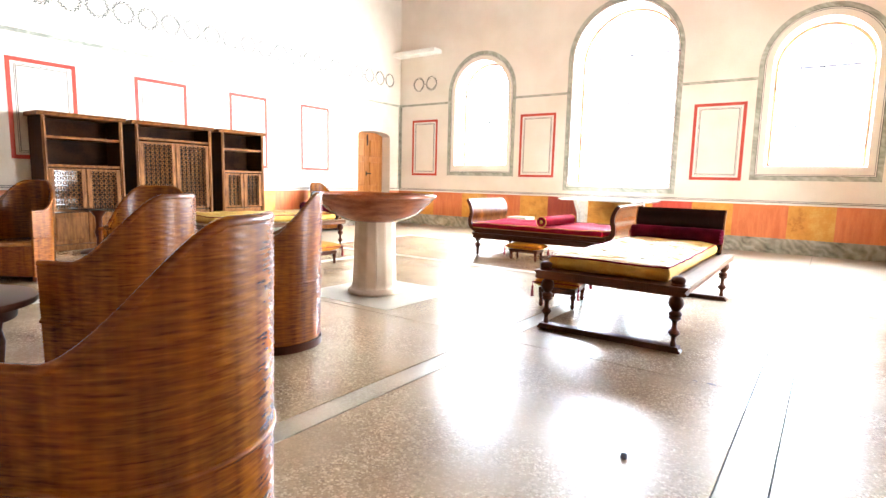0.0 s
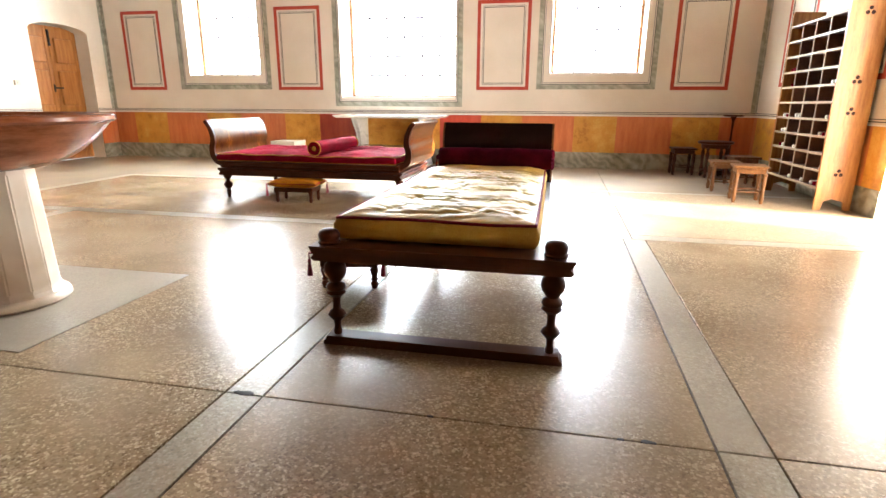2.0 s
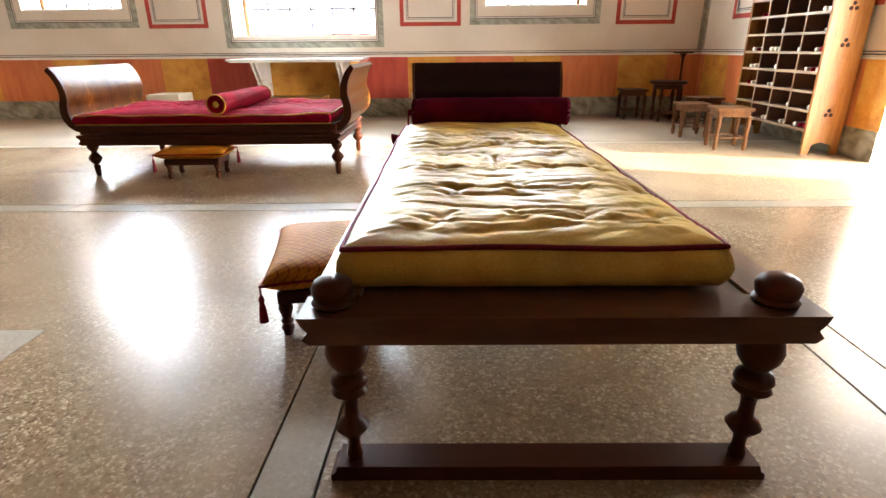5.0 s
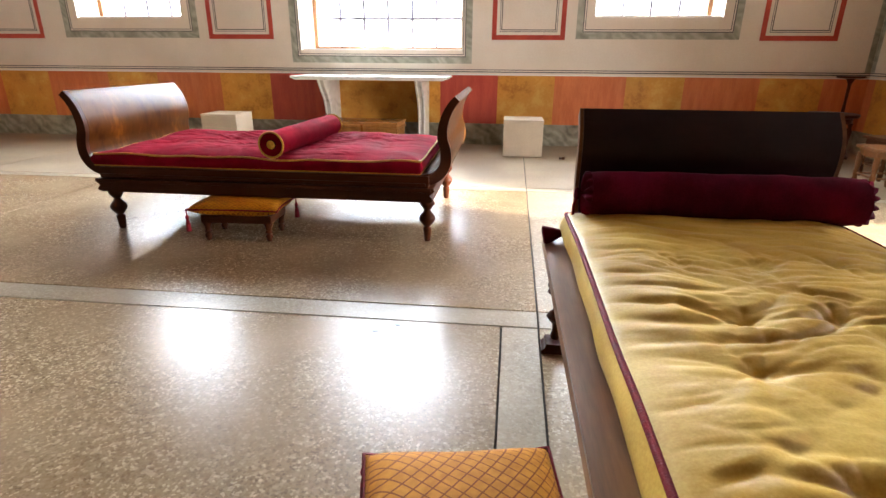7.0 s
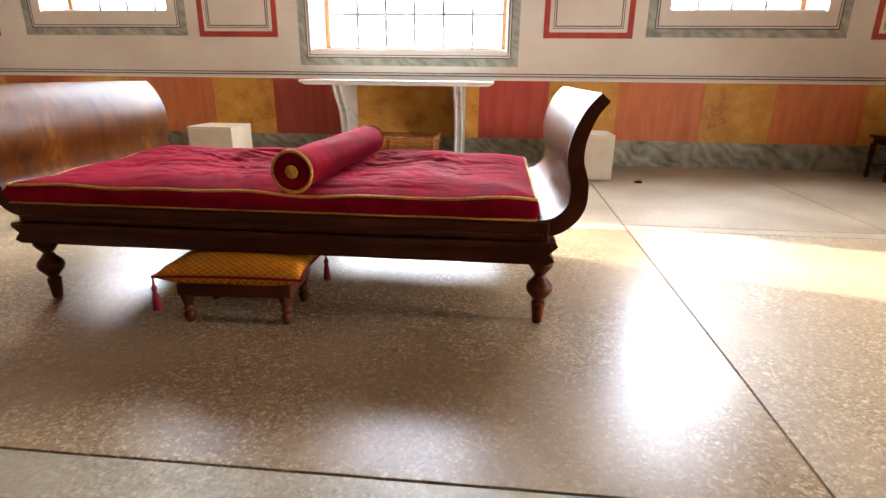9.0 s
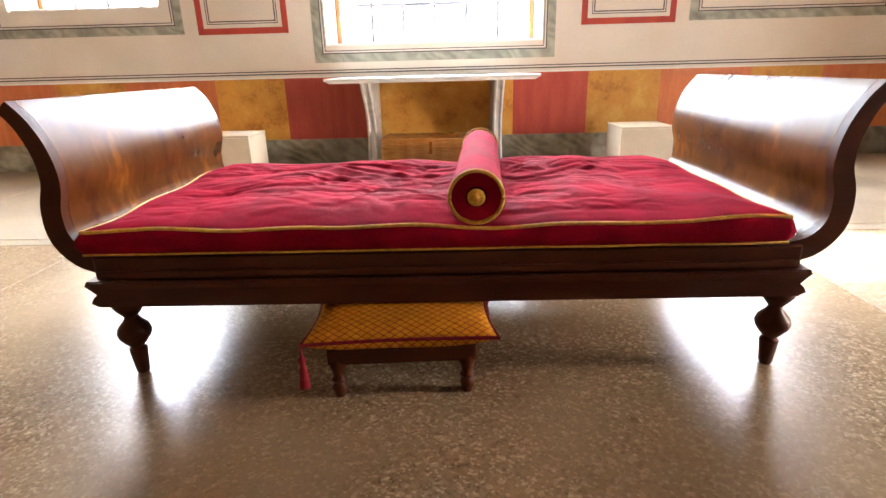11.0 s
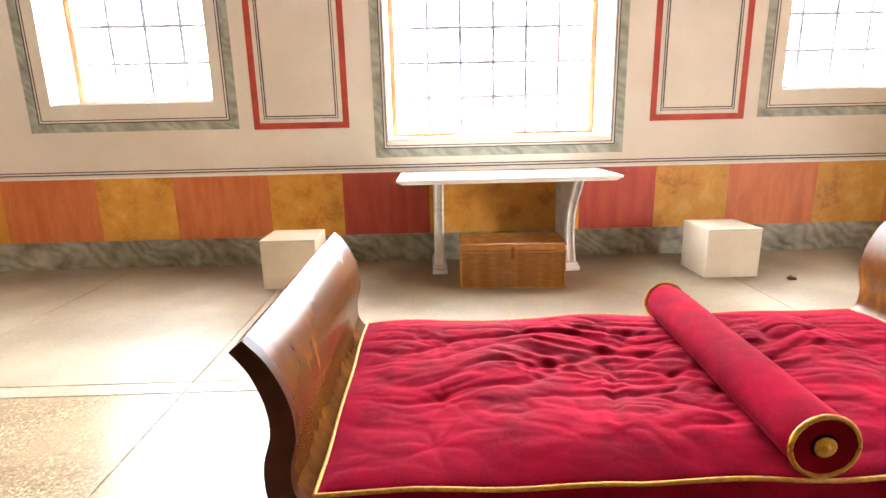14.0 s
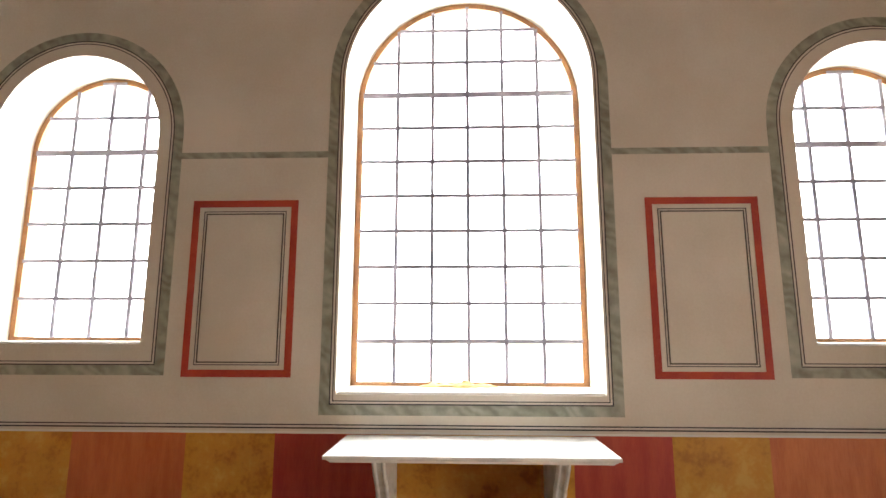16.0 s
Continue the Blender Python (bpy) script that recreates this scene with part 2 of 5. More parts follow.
headboard_wood = matte(surface("dark_headboard_veneer", (0.013, 0.0035, 0.004), (0.026, 0.0075, 0.007), 1.5, 0.42, 0.0, 20, stretch=(1, 3, 3), spread=0.4), 0.25)
rail_wood = matte(surface("rubbed_oak_rail", (0.085, 0.032, 0.010), (0.20, 0.085, 0.028), 3, 0.36, 0.03, 20, stretch=(7, 0.7, 7), spread=0.35), 0.35)
brown_wood = matte(surface("brown_walnut", (0.055, 0.019, 0.006), (0.135, 0.050, 0.016), 3, 0.4, 0.03, 16, stretch=(6, 0.6, 6), spread=0.35), 0.25)
honey_wood = matte(surface("honey_pine", (0.25, 0.090, 0.015), (0.41, 0.178, 0.040), 3, 0.38, 0.05, 30, stretch=(7, 7, 0.8)), 0.3)
stool_wood = matte(surface("stool_wood", (0.10, 0.037, 0.009), (0.205, 0.084, 0.024), 4, 0.4, 0.04, 25, stretch=(4, 4, 1)), 0.28)
# rack pine in two tones: paler lit front edges, darker boards for recess shade
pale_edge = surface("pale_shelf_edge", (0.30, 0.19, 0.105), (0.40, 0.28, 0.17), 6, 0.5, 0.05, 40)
rack_shaded = surface("rack_shaded", (0.085, 0.028, 0.012), (0.155, 0.058, 0.024), 5, 0.6, 0.05, 30)
door_wood = surface("door_pine", (0.31, 0.105, 0.017), (0.46, 0.19, 0.042), 3, 0.45, 0.05, 30, stretch=(7, 7, 0.8))
carved_wood = matte(surface("carved_oak", (0.105, 0.036, 0.009), (0.27, 0.108, 0.028), 4, 0.55, 0.12, 40, stretch=(6, 6, 1)), 0.12)
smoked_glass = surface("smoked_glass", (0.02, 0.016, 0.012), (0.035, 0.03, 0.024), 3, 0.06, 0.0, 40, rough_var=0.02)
# near-black brown: shade of cabinet sides and recesses put into the colour
shaded_wood = matte(surface("shaded_dark_wood", (0.022, 0.009, 0.005), (0.05, 0.022, 0.010), 4, 0.7, 0.08, 40), 0.08)
bowl_wood = matte(surface("bowl_red_marble", (0.20, 0.052, 0.018), (0.34, 0.112, 0.044), 5, 0.26, 0.02, 30, stretch=(1, 1, 5), coat=0.08), 0.35)
gold_cloth = matte(surface("gold_satin", (0.41, 0.225, 0.026), (0.64, 0.43, 0.092), 5, 0.5, 0.04, 160, spread=0.3), 0.18)
crimson_cloth = matte(surface("crimson_velvet", (0.125, 0.0015, 0.0085), (0.25, 0.0045, 0.018), 6, 0.9, 0.06, 160, spread=0.3, sheen=0.18), 0.02)
crimson_sheen = crimson_cloth.node_tree.nodes["Principled BSDF"]
crimson_sheen.inputs["Sheen Tint"].default_value, crimson_sheen.inputs["Sheen Roughness"].default_value = (0.75, 0.06, 0.11, 1), 0.4
claret_cloth = matte(surface("claret_velvet", (0.055, 0.0022, 0.011), (0.115, 0.0055, 0.021), 7, 0.9, 0.06, 160), 0.03)
red_cord = matte(surface("red_cord", (0.12, 0.004, 0.008), (0.21, 0.011, 0.016), 60, 0.7, 0.4, 220), 0.12)
# crimson darkened for bolster ends turned from the light, shade held in the colour
shaded_crimson = matte(surface("shaded_crimson_velvet", (0.028, 0.0015, 0.007), (0.055, 0.003, 0.013), 8, 0.9, 0.06, 160), 0.03)
gold_cord = matte(surface("gold_cord", (0.42, 0.19, 0.016), (0.62, 0.33, 0.045), 60, 0.6, 0.4, 220), 0.2)
amber_cloth = lattice_cloth("amber_lattice_cloth", (0.44, 0.16, 0.004), (0.58, 0.24, 0.008), (0.16, 0.035, 0.006), 0.017)
ochre_cloth = lattice_cloth("ochre_lattice_cloth", (0.40, 0.145, 0.008), (0.53, 0.215, 0.014), (0.20, 0.06, 0.006), 0.02)
wicker_dark = wicker("brown_wicker", (0.072, 0.0145, 0.0008), (0.29, 0.083, 0.0055), 0.42)
wicker_pale = wicker("pale_wicker", (0.25, 0.095, 0.018), (0.42, 0.19, 0.05), 0.35)
cube_paint = surface("cream_block_paint", (0.52, 0.44, 0.33), (0.62, 0.54, 0.42), 3, 0.6, 0.08, 50)
iron = surface("painted_iron", (0.20, 0.18, 0.22), (0.30, 0.28, 0.33), 12, 0.5, 0.1, 60)
black_metal = surface("black_iron", (0.02, 0.02, 0.02), (0.05, 0.05, 0.05), 12, 0.4, 0.1, 60, metal=0.8)
frame_wood = surface("window_frame_pine", (0.22, 0.085, 0.022), (0.36, 0.16, 0.05), 5, 0.5, 0.08, 40)
cream_plastic = surface("cream_plastic", (0.62, 0.54, 0.42), (0.68, 0.60, 0.48), 6, 0.4, 0.0, 40)
paper = surface("rolled_paper", (0.66, 0.58, 0.46), (0.78, 0.72, 0.60), 30, 0.8, 0.1, 90)
yellow_cloth = surface("yellow_cloth", (0.50, 0.32, 0.09), (0.66, 0.46, 0.17), 12, 0.8, 0.15, 120)
ground_mat = surface("garden_gravel", (0.28, 0.25, 0.20), (0.42, 0.38, 0.31), 2, 0.9, 0.3, 30)
glass, gn, gl, gb = nodes_of("window_glass")
gb.inputs["Transmission Weight"].default_value, gb.inputs["Roughness"].default_value, gb.inputs["IOR"].default_value = 1.0, 0.0, 1.05


# ---- mesh helpers ----
def mesh_of(bm, name, material, smooth=None):
    bmesh.ops.recalc_face_normals(bm, faces=bm.faces)
    me = bpy.data.meshes.new(name)
    bm.to_mesh(me)
    bm.free()
    me.materials.append(material)
    if smooth is not None:
        for p in me.polygons:
            p.use_smooth = True
        me.set_sharp_from_angle(angle=radians(smooth))
    return me


def part(name, bm, material, parent=None, label="", smooth=None, at=None):
    ob = new(name, mesh_of(bm, name, material, smooth))
    if parent:
        ob.parent = parent
    if at is not None:
        ob.matrix_basis = at
    if label:
        ob["label"] = label
    return ob


def thing(name, label, category, m=None, group="", kind=""):
    ob = new(name)
    if m is not None:
        ob.matrix_basis = m
    return tagged(ob, label, category, group, kind)


def box(x0, x1, y0, y1, z0, z1, bevel=0.0, bm=None, seg=2):
    bm2 = bmesh.new()
    bmesh.ops.create_cube(bm2, size=1)
    for v in bm2.verts:
        v.co = Vector((x0 + (v.co.x + 0.5) * (x1 - x0), y0 + (v.co.y + 0.5) * (y1 - y0), z0 + (v.co.z + 0.5) * (z1 - z0)))
    if bevel:
        bmesh.ops.bevel(bm2, geom=bm2.edges[:], offset=bevel, segments=seg, affect="EDGES", profile=0.6)
    return join(bm, bm2)


def join(bm, extra):
    if bm is None:
        return extra
    me = bpy.data.meshes.new("tmp")
    extra.to_mesh(me)
    extra.free()
    bm.from_mesh(me)
    bpy.data.meshes.remove(me)
    return bm


def lathe(profile, seg=24, cx=0.0, cy=0.0, cap=True):
    """A turned body from (radius, z) pairs."""
    bm = bmesh.new()
    rings = [[bm.verts.new((cx + r * math.cos(2 * math.pi * i / seg), cy + r * math.sin(2 * math.pi * i / seg), z)) for i in range(seg)] for r, z in profile]
    for a, b in zip(rings, rings[1:]):
        for i in range(seg):
            bm.faces.new((a[i], a[(i + 1) % seg], b[(i + 1) % seg], b[i]))
    if cap:
        bm.faces.new(rings[0][::-1])
        bm.faces.new(rings[-1])
    return bm


def sweep_profile(points, axis_from, axis_to):
    """A closed outline of (u, z) pairs in the x-z plane, drawn out along y."""
    bm = bmesh.new()
    a = [bm.verts.new((u, axis_from, z)) for u, z in points]
    b = [bm.verts.new((u, axis_to, z)) for u, z in points]
    n = len(points)
    for i in range(n):
        bm.faces.new((a[i], a[(i + 1) % n], b[(i + 1) % n], b[i]))
    bm.faces.new(a[::-1])
    bm.faces.new(b)
    return bm


def tube(path, r, seg=8, closed=False):
    bm = bmesh.new()
    pts = [Vector(p) for p in path]
    rings = []
    n = len(pts)
    for i, p in enumerate(pts):
        if closed:
            d = pts[(i + 1) % n] - pts[i - 1]
        else:
            d = pts[min(i + 1, n - 1)] - pts[max(i - 1, 0)]
        q = d.to_track_quat("Z", "Y")
        rings.append([bm.verts.new(p + q @ Vector((r * math.cos(2 * math.pi * k / seg), r * math.sin(2 * math.pi * k / seg), 0))) for k in range(seg)])
    for i in range(n if closed else n - 1):
        a, b = rings[i], rings[(i + 1) % n]
        for k in range(seg):
            bm.faces.new((a[k], a[(k + 1) % seg], b[(k + 1) % seg], b[k]))
    if not closed:
        bm.faces.new(rings[0][::-1])
        bm.faces.new(rings[-1])
    return bm


def catmull(points, n=8):
    out = []
    p = [points[0]] + list(points) + [points[-1]]
    for i in range(1, len(p) - 2):
        for k in range(n):
            t = k / n
            out.append(tuple(0.5 * (2 * b + (c - a) * t + (2 * a - 5 * b + 4 * c - d) * t * t + (3 * b - a - 3 * c + d) * t ** 3)
                             for a, b, c, d in zip(p[i - 1], p[i], p[i + 1], p[i + 2])))
    out.append(tuple(points[-1]))
    return out


# ---- the hall's shell ----
X0, X1, Y0, Y1, TOP = -10.34, 2.48, -11.0, 12.69, 6.4
THICK = 0.8


def arch_points(cx, hw, z0, zs, rise, n=20):
    """An arched outline, from the foot on the low side round to the foot on the high side."""
    pts = [(cx - hw, z0)]
    pts += [(cx - hw * math.cos(math.pi * k / n), zs + rise * math.sin(math.pi * k / n)) for k in range(n + 1)]
    return pts + [(cx + hw, z0)]


def pierced_wall(name, u0, u1, top, openings, place, material, label):
    """A thick wall with arched openings (cx, hw, sill, spring, rise); place(u, depth, z) gives the point."""
    bm = bmesh.new()
    cache = {}

    def v(u, z):
        key = (round(u, 4), round(z, 4))
        if key not in cache:
            cache[key] = bm.verts.new(place(u, 0, z))
        return cache[key]

    left, left_z = u0, []
    for cx, hw, sill, spring, rise in openings:
        side = [z for z in (sill, spring) if z > 0]
        bm.faces.new([v(left, 0), v(cx - hw, 0)] + [v(cx - hw, z) for z in side] + [v(cx - hw, top), v(left, top)] + [v(left, z) for z in left_z[::-1]])
        if sill > 0:
            bm.faces.new([v(cx - hw, 0), v(cx + hw, 0), v(cx + hw, sill), v(cx - hw, sill)])
        arc = arch_points(cx, hw, sill, spring, rise)[1:-1]
        for (a, za), (b, zb) in zip(arc, arc[1:]):
            bm.faces.new([v(a, za), v(b, zb), v(b, top), v(a, top)])
        left, left_z = cx + hw, side
    bm.faces.new([v(left, 0), v(u1, 0), v(u1, top), v(left, top)] + [v(left, z) for z in left_z[::-1]])
    depth = Vector(place(0, 1, 0)) - Vector(place(0, 0, 0))
    ext = bmesh.ops.extrude_face_region(bm, geom=bm.faces[:])
    for e in ext["geom"]:
        if isinstance(e, bmesh.types.BMVert):
            e.co += depth * THICK
    return tagged(part(name, bm, material), label, "wall", kind="structure")


north = lambda u, d, z: (u, Y1 + d, z)
west = lambda u, d, z: (X0 - d, u, z)
east = lambda u, d, z: (X1 + d, u, z)
SOUTH = -3.2
south = lambda u, d, z: (u, SOUTH - d, z)
MID, LEFT, RIGHT = (-3.92, 1.135, 1.262, 4.115, 1.135), (-7.59, 0.80, 1.68, 3.60, 0.80), (-0.235, 0.80, 1.68, 3.60, 0.80)
DOOR = (11.60, 0.65, 0.0, 2.45, 0.14)
GATE = (8.05, 0.595, 0.0, 2.25, 0.40)
wall_north = pierced_wall("wall_north", X0 - THICK, X1 + THICK, TOP, [LEFT, MID, RIGHT], north, plaster, "cream plastered wall with three arched windows and painted frames")
wall_west = pierced_wall("wall_west", Y0, Y1, TOP, [DOOR], west, plaster, "cream plastered wall with red painted panels and a door")
wall_east = pierced_wall("wall_east", Y0, Y1, TOP, [GATE], east, plaster, "cream plastered wall with a tall opening to daylight")
# unseen wall, its place and brown timber invented to weaken fill from the south
wall_south = pierced_wall("wall_south", X0 - THICK, X1 + THICK, TOP, [], south, brown_wood, "unseen wall closing the hall, brown to cut bounced light")
# ceiling is out of view; brown timber assumed so less light bounces down
ceiling = tagged(part("ceiling", box(X0 - THICK, X1 + THICK, Y0 - THICK, Y1 + THICK, TOP, TOP + 0.3), brown_wood), "unseen ceiling, brown to cut bounced light", "ceiling", kind="structure")


def strip(place, u0, u1, z0, z1, proud=0.003, bm=None):
    """A thin flat layer on a wall."""
    bm2 = bmesh.new()
    a = [bm2.verts.new(place(u, 0, z)) for u, z in ((u0, z0), (u1, z0), (u1, z1), (u0, z1))]
    b = [bm2.verts.new(place(u, -proud, z)) for u, z in ((u0, z0), (u1, z0), (u1, z1), (u0, z1))]
    for i in range(4):
        j = (i + 1) % 4
        bm2.faces.new((a[i], a[j], b[j], b[i]))
    bm2.faces.new(b)
    return join(bm, bm2)


def frame_strips(place, u0, u1, z0, z1, w, proud=0.003):
    bm = strip(place, u0, u1, z0, z0 + w, proud)
    strip(place, u0, u1, z1 - w, z1, proud, bm)
    strip(place, u0, u0 + w, z0 + w, z1 - w, proud, bm)
    return strip(place, u1 - w, u1, z0 + w, z1 - w, proud, bm)


def painted_panel(place, u0, u1, z0=1.402, z1=2.957):
    p = thing("painted_panel", "red painted rectangle with fine grey inner lines on plaster", "painted panel", group="painted wall panels", kind="structure")
    part("red_border", frame_strips(place, u0, u1, z0, z1, 0.062), vermilion, p)
    part("outer_line", frame_strips(place, u0 + 0.105, u1 - 0.105, z0 + 0.10, z1 - 0.10, 0.007), black_line, p)
    part("inner_line", frame_strips(place, u0 + 0.125, u1 - 0.125, z0 + 0.12, z1 - 0.12, 0.011), grey_wreath, p)


def arch_band(place, cx, hw, z0, zs, rise, w, material, name, parent, proud=0.003):
    """A band of width w that follows an arched opening, feet and sill included."""
    bm = bmesh.new()
    out = arch_points(cx, hw, z0, zs, rise, 32)
    inn = arch_points(cx, hw - w, z0 + w, zs, rise - w, 32)
    vo = [[bm.verts.new(place(u, -d, z)) for u, z in out] for d in (0.0, proud)]
    vi = [[bm.verts.new(place(u, -d, z)) for u, z in inn] for d in (0.0, proud)]
    n = len(out)
    for i in range(n):
        j = (i + 1) % n
        bm.faces.new((vo[1][i], vo[1][j], vi[1][j], vi[1][i]))
        bm.faces.new((vo[0][i], vo[0][j], vo[1][j], vo[1][i]))
        bm.faces.new((vi[0][i], vi[0][j], vi[1][j], vi[1][i]))
    return part(name, bm, material, parent)


for u0, u1 in ((-9.87, -8.975), (-6.405, -5.447), (-2.38, -1.41), (1.05, 1.99)):
    painted_panel(north, u0, u1)
for u0, u1 in ((3.37, 4.32), (5.25, 6.22), (7.14, 8.07), (9.02, 9.91), (-0.5, 0.45), (1.4, 2.35)):
    painted_panel(west, u0, u1, 1.435, 2.985)
for u0, u1 in ((10.9, 11.85), (9.0, 9.95)):
    painted_panel(east, u0, u1, 1.43, 3.0)

for w, ow in ((MID, 1.275), (LEFT, 1.035), (RIGHT, 1.035)):
    trim = thing("window_trim", "grey-green marbled painted arch with thin black lines", "painted trim", kind="structure")
    low = 1.095 if w is MID else 1.415
    spring = w[3]
    arch_band(north, w[0], ow, low, spring, ow, 0.085, marble_band, "marbled_band", trim)
    arch_band(north, w[0], ow - 0.085, low + 0.085, spring, ow - 0.085, 0.010, black_line, "black_line", trim)
    arch_band(north, w[0], ow - 0.112, low + 0.112, spring, ow - 0.112, 0.008, black_line, "black_line", trim)

# dado: skirting, painted blocks, ledge lines
BLOCKS = [(-10.34, -9.85, 1), (-9.85, -9.06, 0), (-9.06, -8.09, 1), (-8.09, -7.30, 0), (-7.30, -6.315, 1), (-6.315, -5.555, 0), (-5.555, -4.657, 2), (-4.657, -3.075, 0),
          (-3.075, -2.275, 2), (-2.275, -1.50, 0), (-1.50, -0.55, 1), (-0.55, 0.205, 0), (0.205, 1.16, 1), (1.16, 1.94, 0), (1.94, 2.48, 1)]
PAINTS = (ochre, orange_paint, red_paint)


def dado(place, spans, blocks, name):
    d = thing(name, "painted dado of ochre and orange blocks over marbled skirting", "dado", kind="structure")
    for u0, u1 in spans:
        part("skirting", strip(place, u0, u1, 0, 0.293, 0.012), marble_green, d)
        part("ledge", strip(place, u0, u1, 0.945, 0.962, 0.006), plaster_white, d)
        part("ledge_line", strip(place, u0, u1, 0.984, 0.996, 0.003), black_line, d)
        part("ledge_line", strip(place, u0, u1, 1.012, 1.022, 0.003), black_line, d)
        for b0, b1, c in blocks:
            a, b = max(u0, b0), min(u1, b1)
            if b - a > 0.02:
                part("dado_block", strip(place, a, b, 0.293, 0.945, 0.004), PAINTS[c], d)


def alternate(u0, u1, phase=0):
    out, u, k = [], u0, phase
    while u < u1:
        step = 0.78 if k % 2 == 0 else 0.97
        out.append((u, min(u1, u + step), k % 2))
        u, k = u + step, k + 1
    return out


dado(north, [(X0, X1)], BLOCKS, "dado_north")
dado(west, [(Y0, DOOR[0] - DOOR[1]), (DOOR[0] + DOOR[1], Y1)], alternate(Y0, Y1, 1), "dado_west")
dado(east, [(Y0, GATE[0] - GATE[1]), (GATE[0] + GATE[1], Y1)], alternate(Y0, Y1, 0), "dado_east")
dado(south, [(X0, X1)], alternate(X0, X1, 0), "dado_south")

# thin marbled string course and corner bands
bands = thing("string_course", "thin grey-green marbled painted band on plaster", "painted band", kind="structure")
for u0, u1 in ((X0, LEFT[0] - 1.035), (LEFT[0] + 1.035, MID[0] - 1.275), (MID[0] + 1.275, RIGHT[0] - 1.035), (RIGHT[0] + 1.035, X1)):
    part("band", strip(north, u0, u1, 3.355, 3.413, 0.003), marble_band, bands)
for place, lo, hi in ((west, Y0, Y1), (east, Y0, Y1), (south, X0, X1)):
    part("band", strip(place, lo, hi, 3.355, 3.413, 0.003), marble_band, bands)
for place, u0, u1 in ((north, X0 + 0.006, X0 + 0.075), (north, X1 - 0.075, X1 - 0.006), (west, Y1 - 0.075, Y1 - 0.006), (east, Y1 - 0.075, Y1 - 0.006)):
    part("corner_band", strip(place, u0, u1, 1.025, 3.355, 0.003), marble_band, bands)


def wreaths(place, centres, z, r=0.165, tail=None):
    w = thing("wreath_frieze", "row of grey painted leafy rings along the wall", "painted frieze", kind="structure")
    for k, u in enumerate(centres):
        bm = bmesh.new()
        for i in range(34):
            a = 2 * math.pi * i / 34
            if 0.9 < abs(math.sin(a)) and i % 2:
                continue
            rr = r + 0.012 * (-1) ** i
            wid, ln = 0.013, 0.044
            mid = (u + rr * math.cos(a), z + rr * math.sin(a))
            t = (-math.sin(a + 0.5 * (-1) ** i), math.cos(a + 0.5 * (-1) ** i))
            nrm = (-t[1], t[0])
            vs = [bm.verts.new(place(mid[0] + t[0] * p + nrm[0] * q, -0.003, mid[1] + t[1] * p + nrm[1] * q)) for p, q in ((-ln, 0), (0, wid), (ln, 0), (0, -wid))]
            bm.faces.new(vs)
        part("wreath", bm, grey_wreath, w)
    bm = bmesh.new()
    lo, hi = min(centres) - (tail or 0.2), max(centres) + (tail or 0.2)
    n = int((hi - lo) / 0.02)
    wave = lambda u: z + 0.15 * math.sin(math.pi * (u - centres[0]) / (centres[1] - centres[0]) + math.pi / 2)
    rows = [(bm.verts.new(place(u, -0.002, wave(u) - 0.006)), bm.verts.new(place(u, -0.002, wave(u) + 0.006))) for u in [lo + (hi - lo) * i / n for i in range(n + 1)]]
    for p, q in zip(rows, rows[1:]):
        bm.faces.new((p[0], q[0], q[1], p[1]))
    part("ribbon", bm, grey_wreath, w)
    return w


wreaths(west, [0.95 + 0.417 * i for i in range(28)], 4.04, 0.165)
wreaths(north, [-9.66, -9.22], 3.95, 0.17)
wreaths(north, [1.39, 1.84], 3.92, 0.17)
tagged(part("corner_ledge", box(X0, X0 + 1.45, Y1 - 0.35, Y1, 4.70, 4.82, 0.015), plaster_white), "small white plaster ledge across the corner", "ledge", kind="structure")


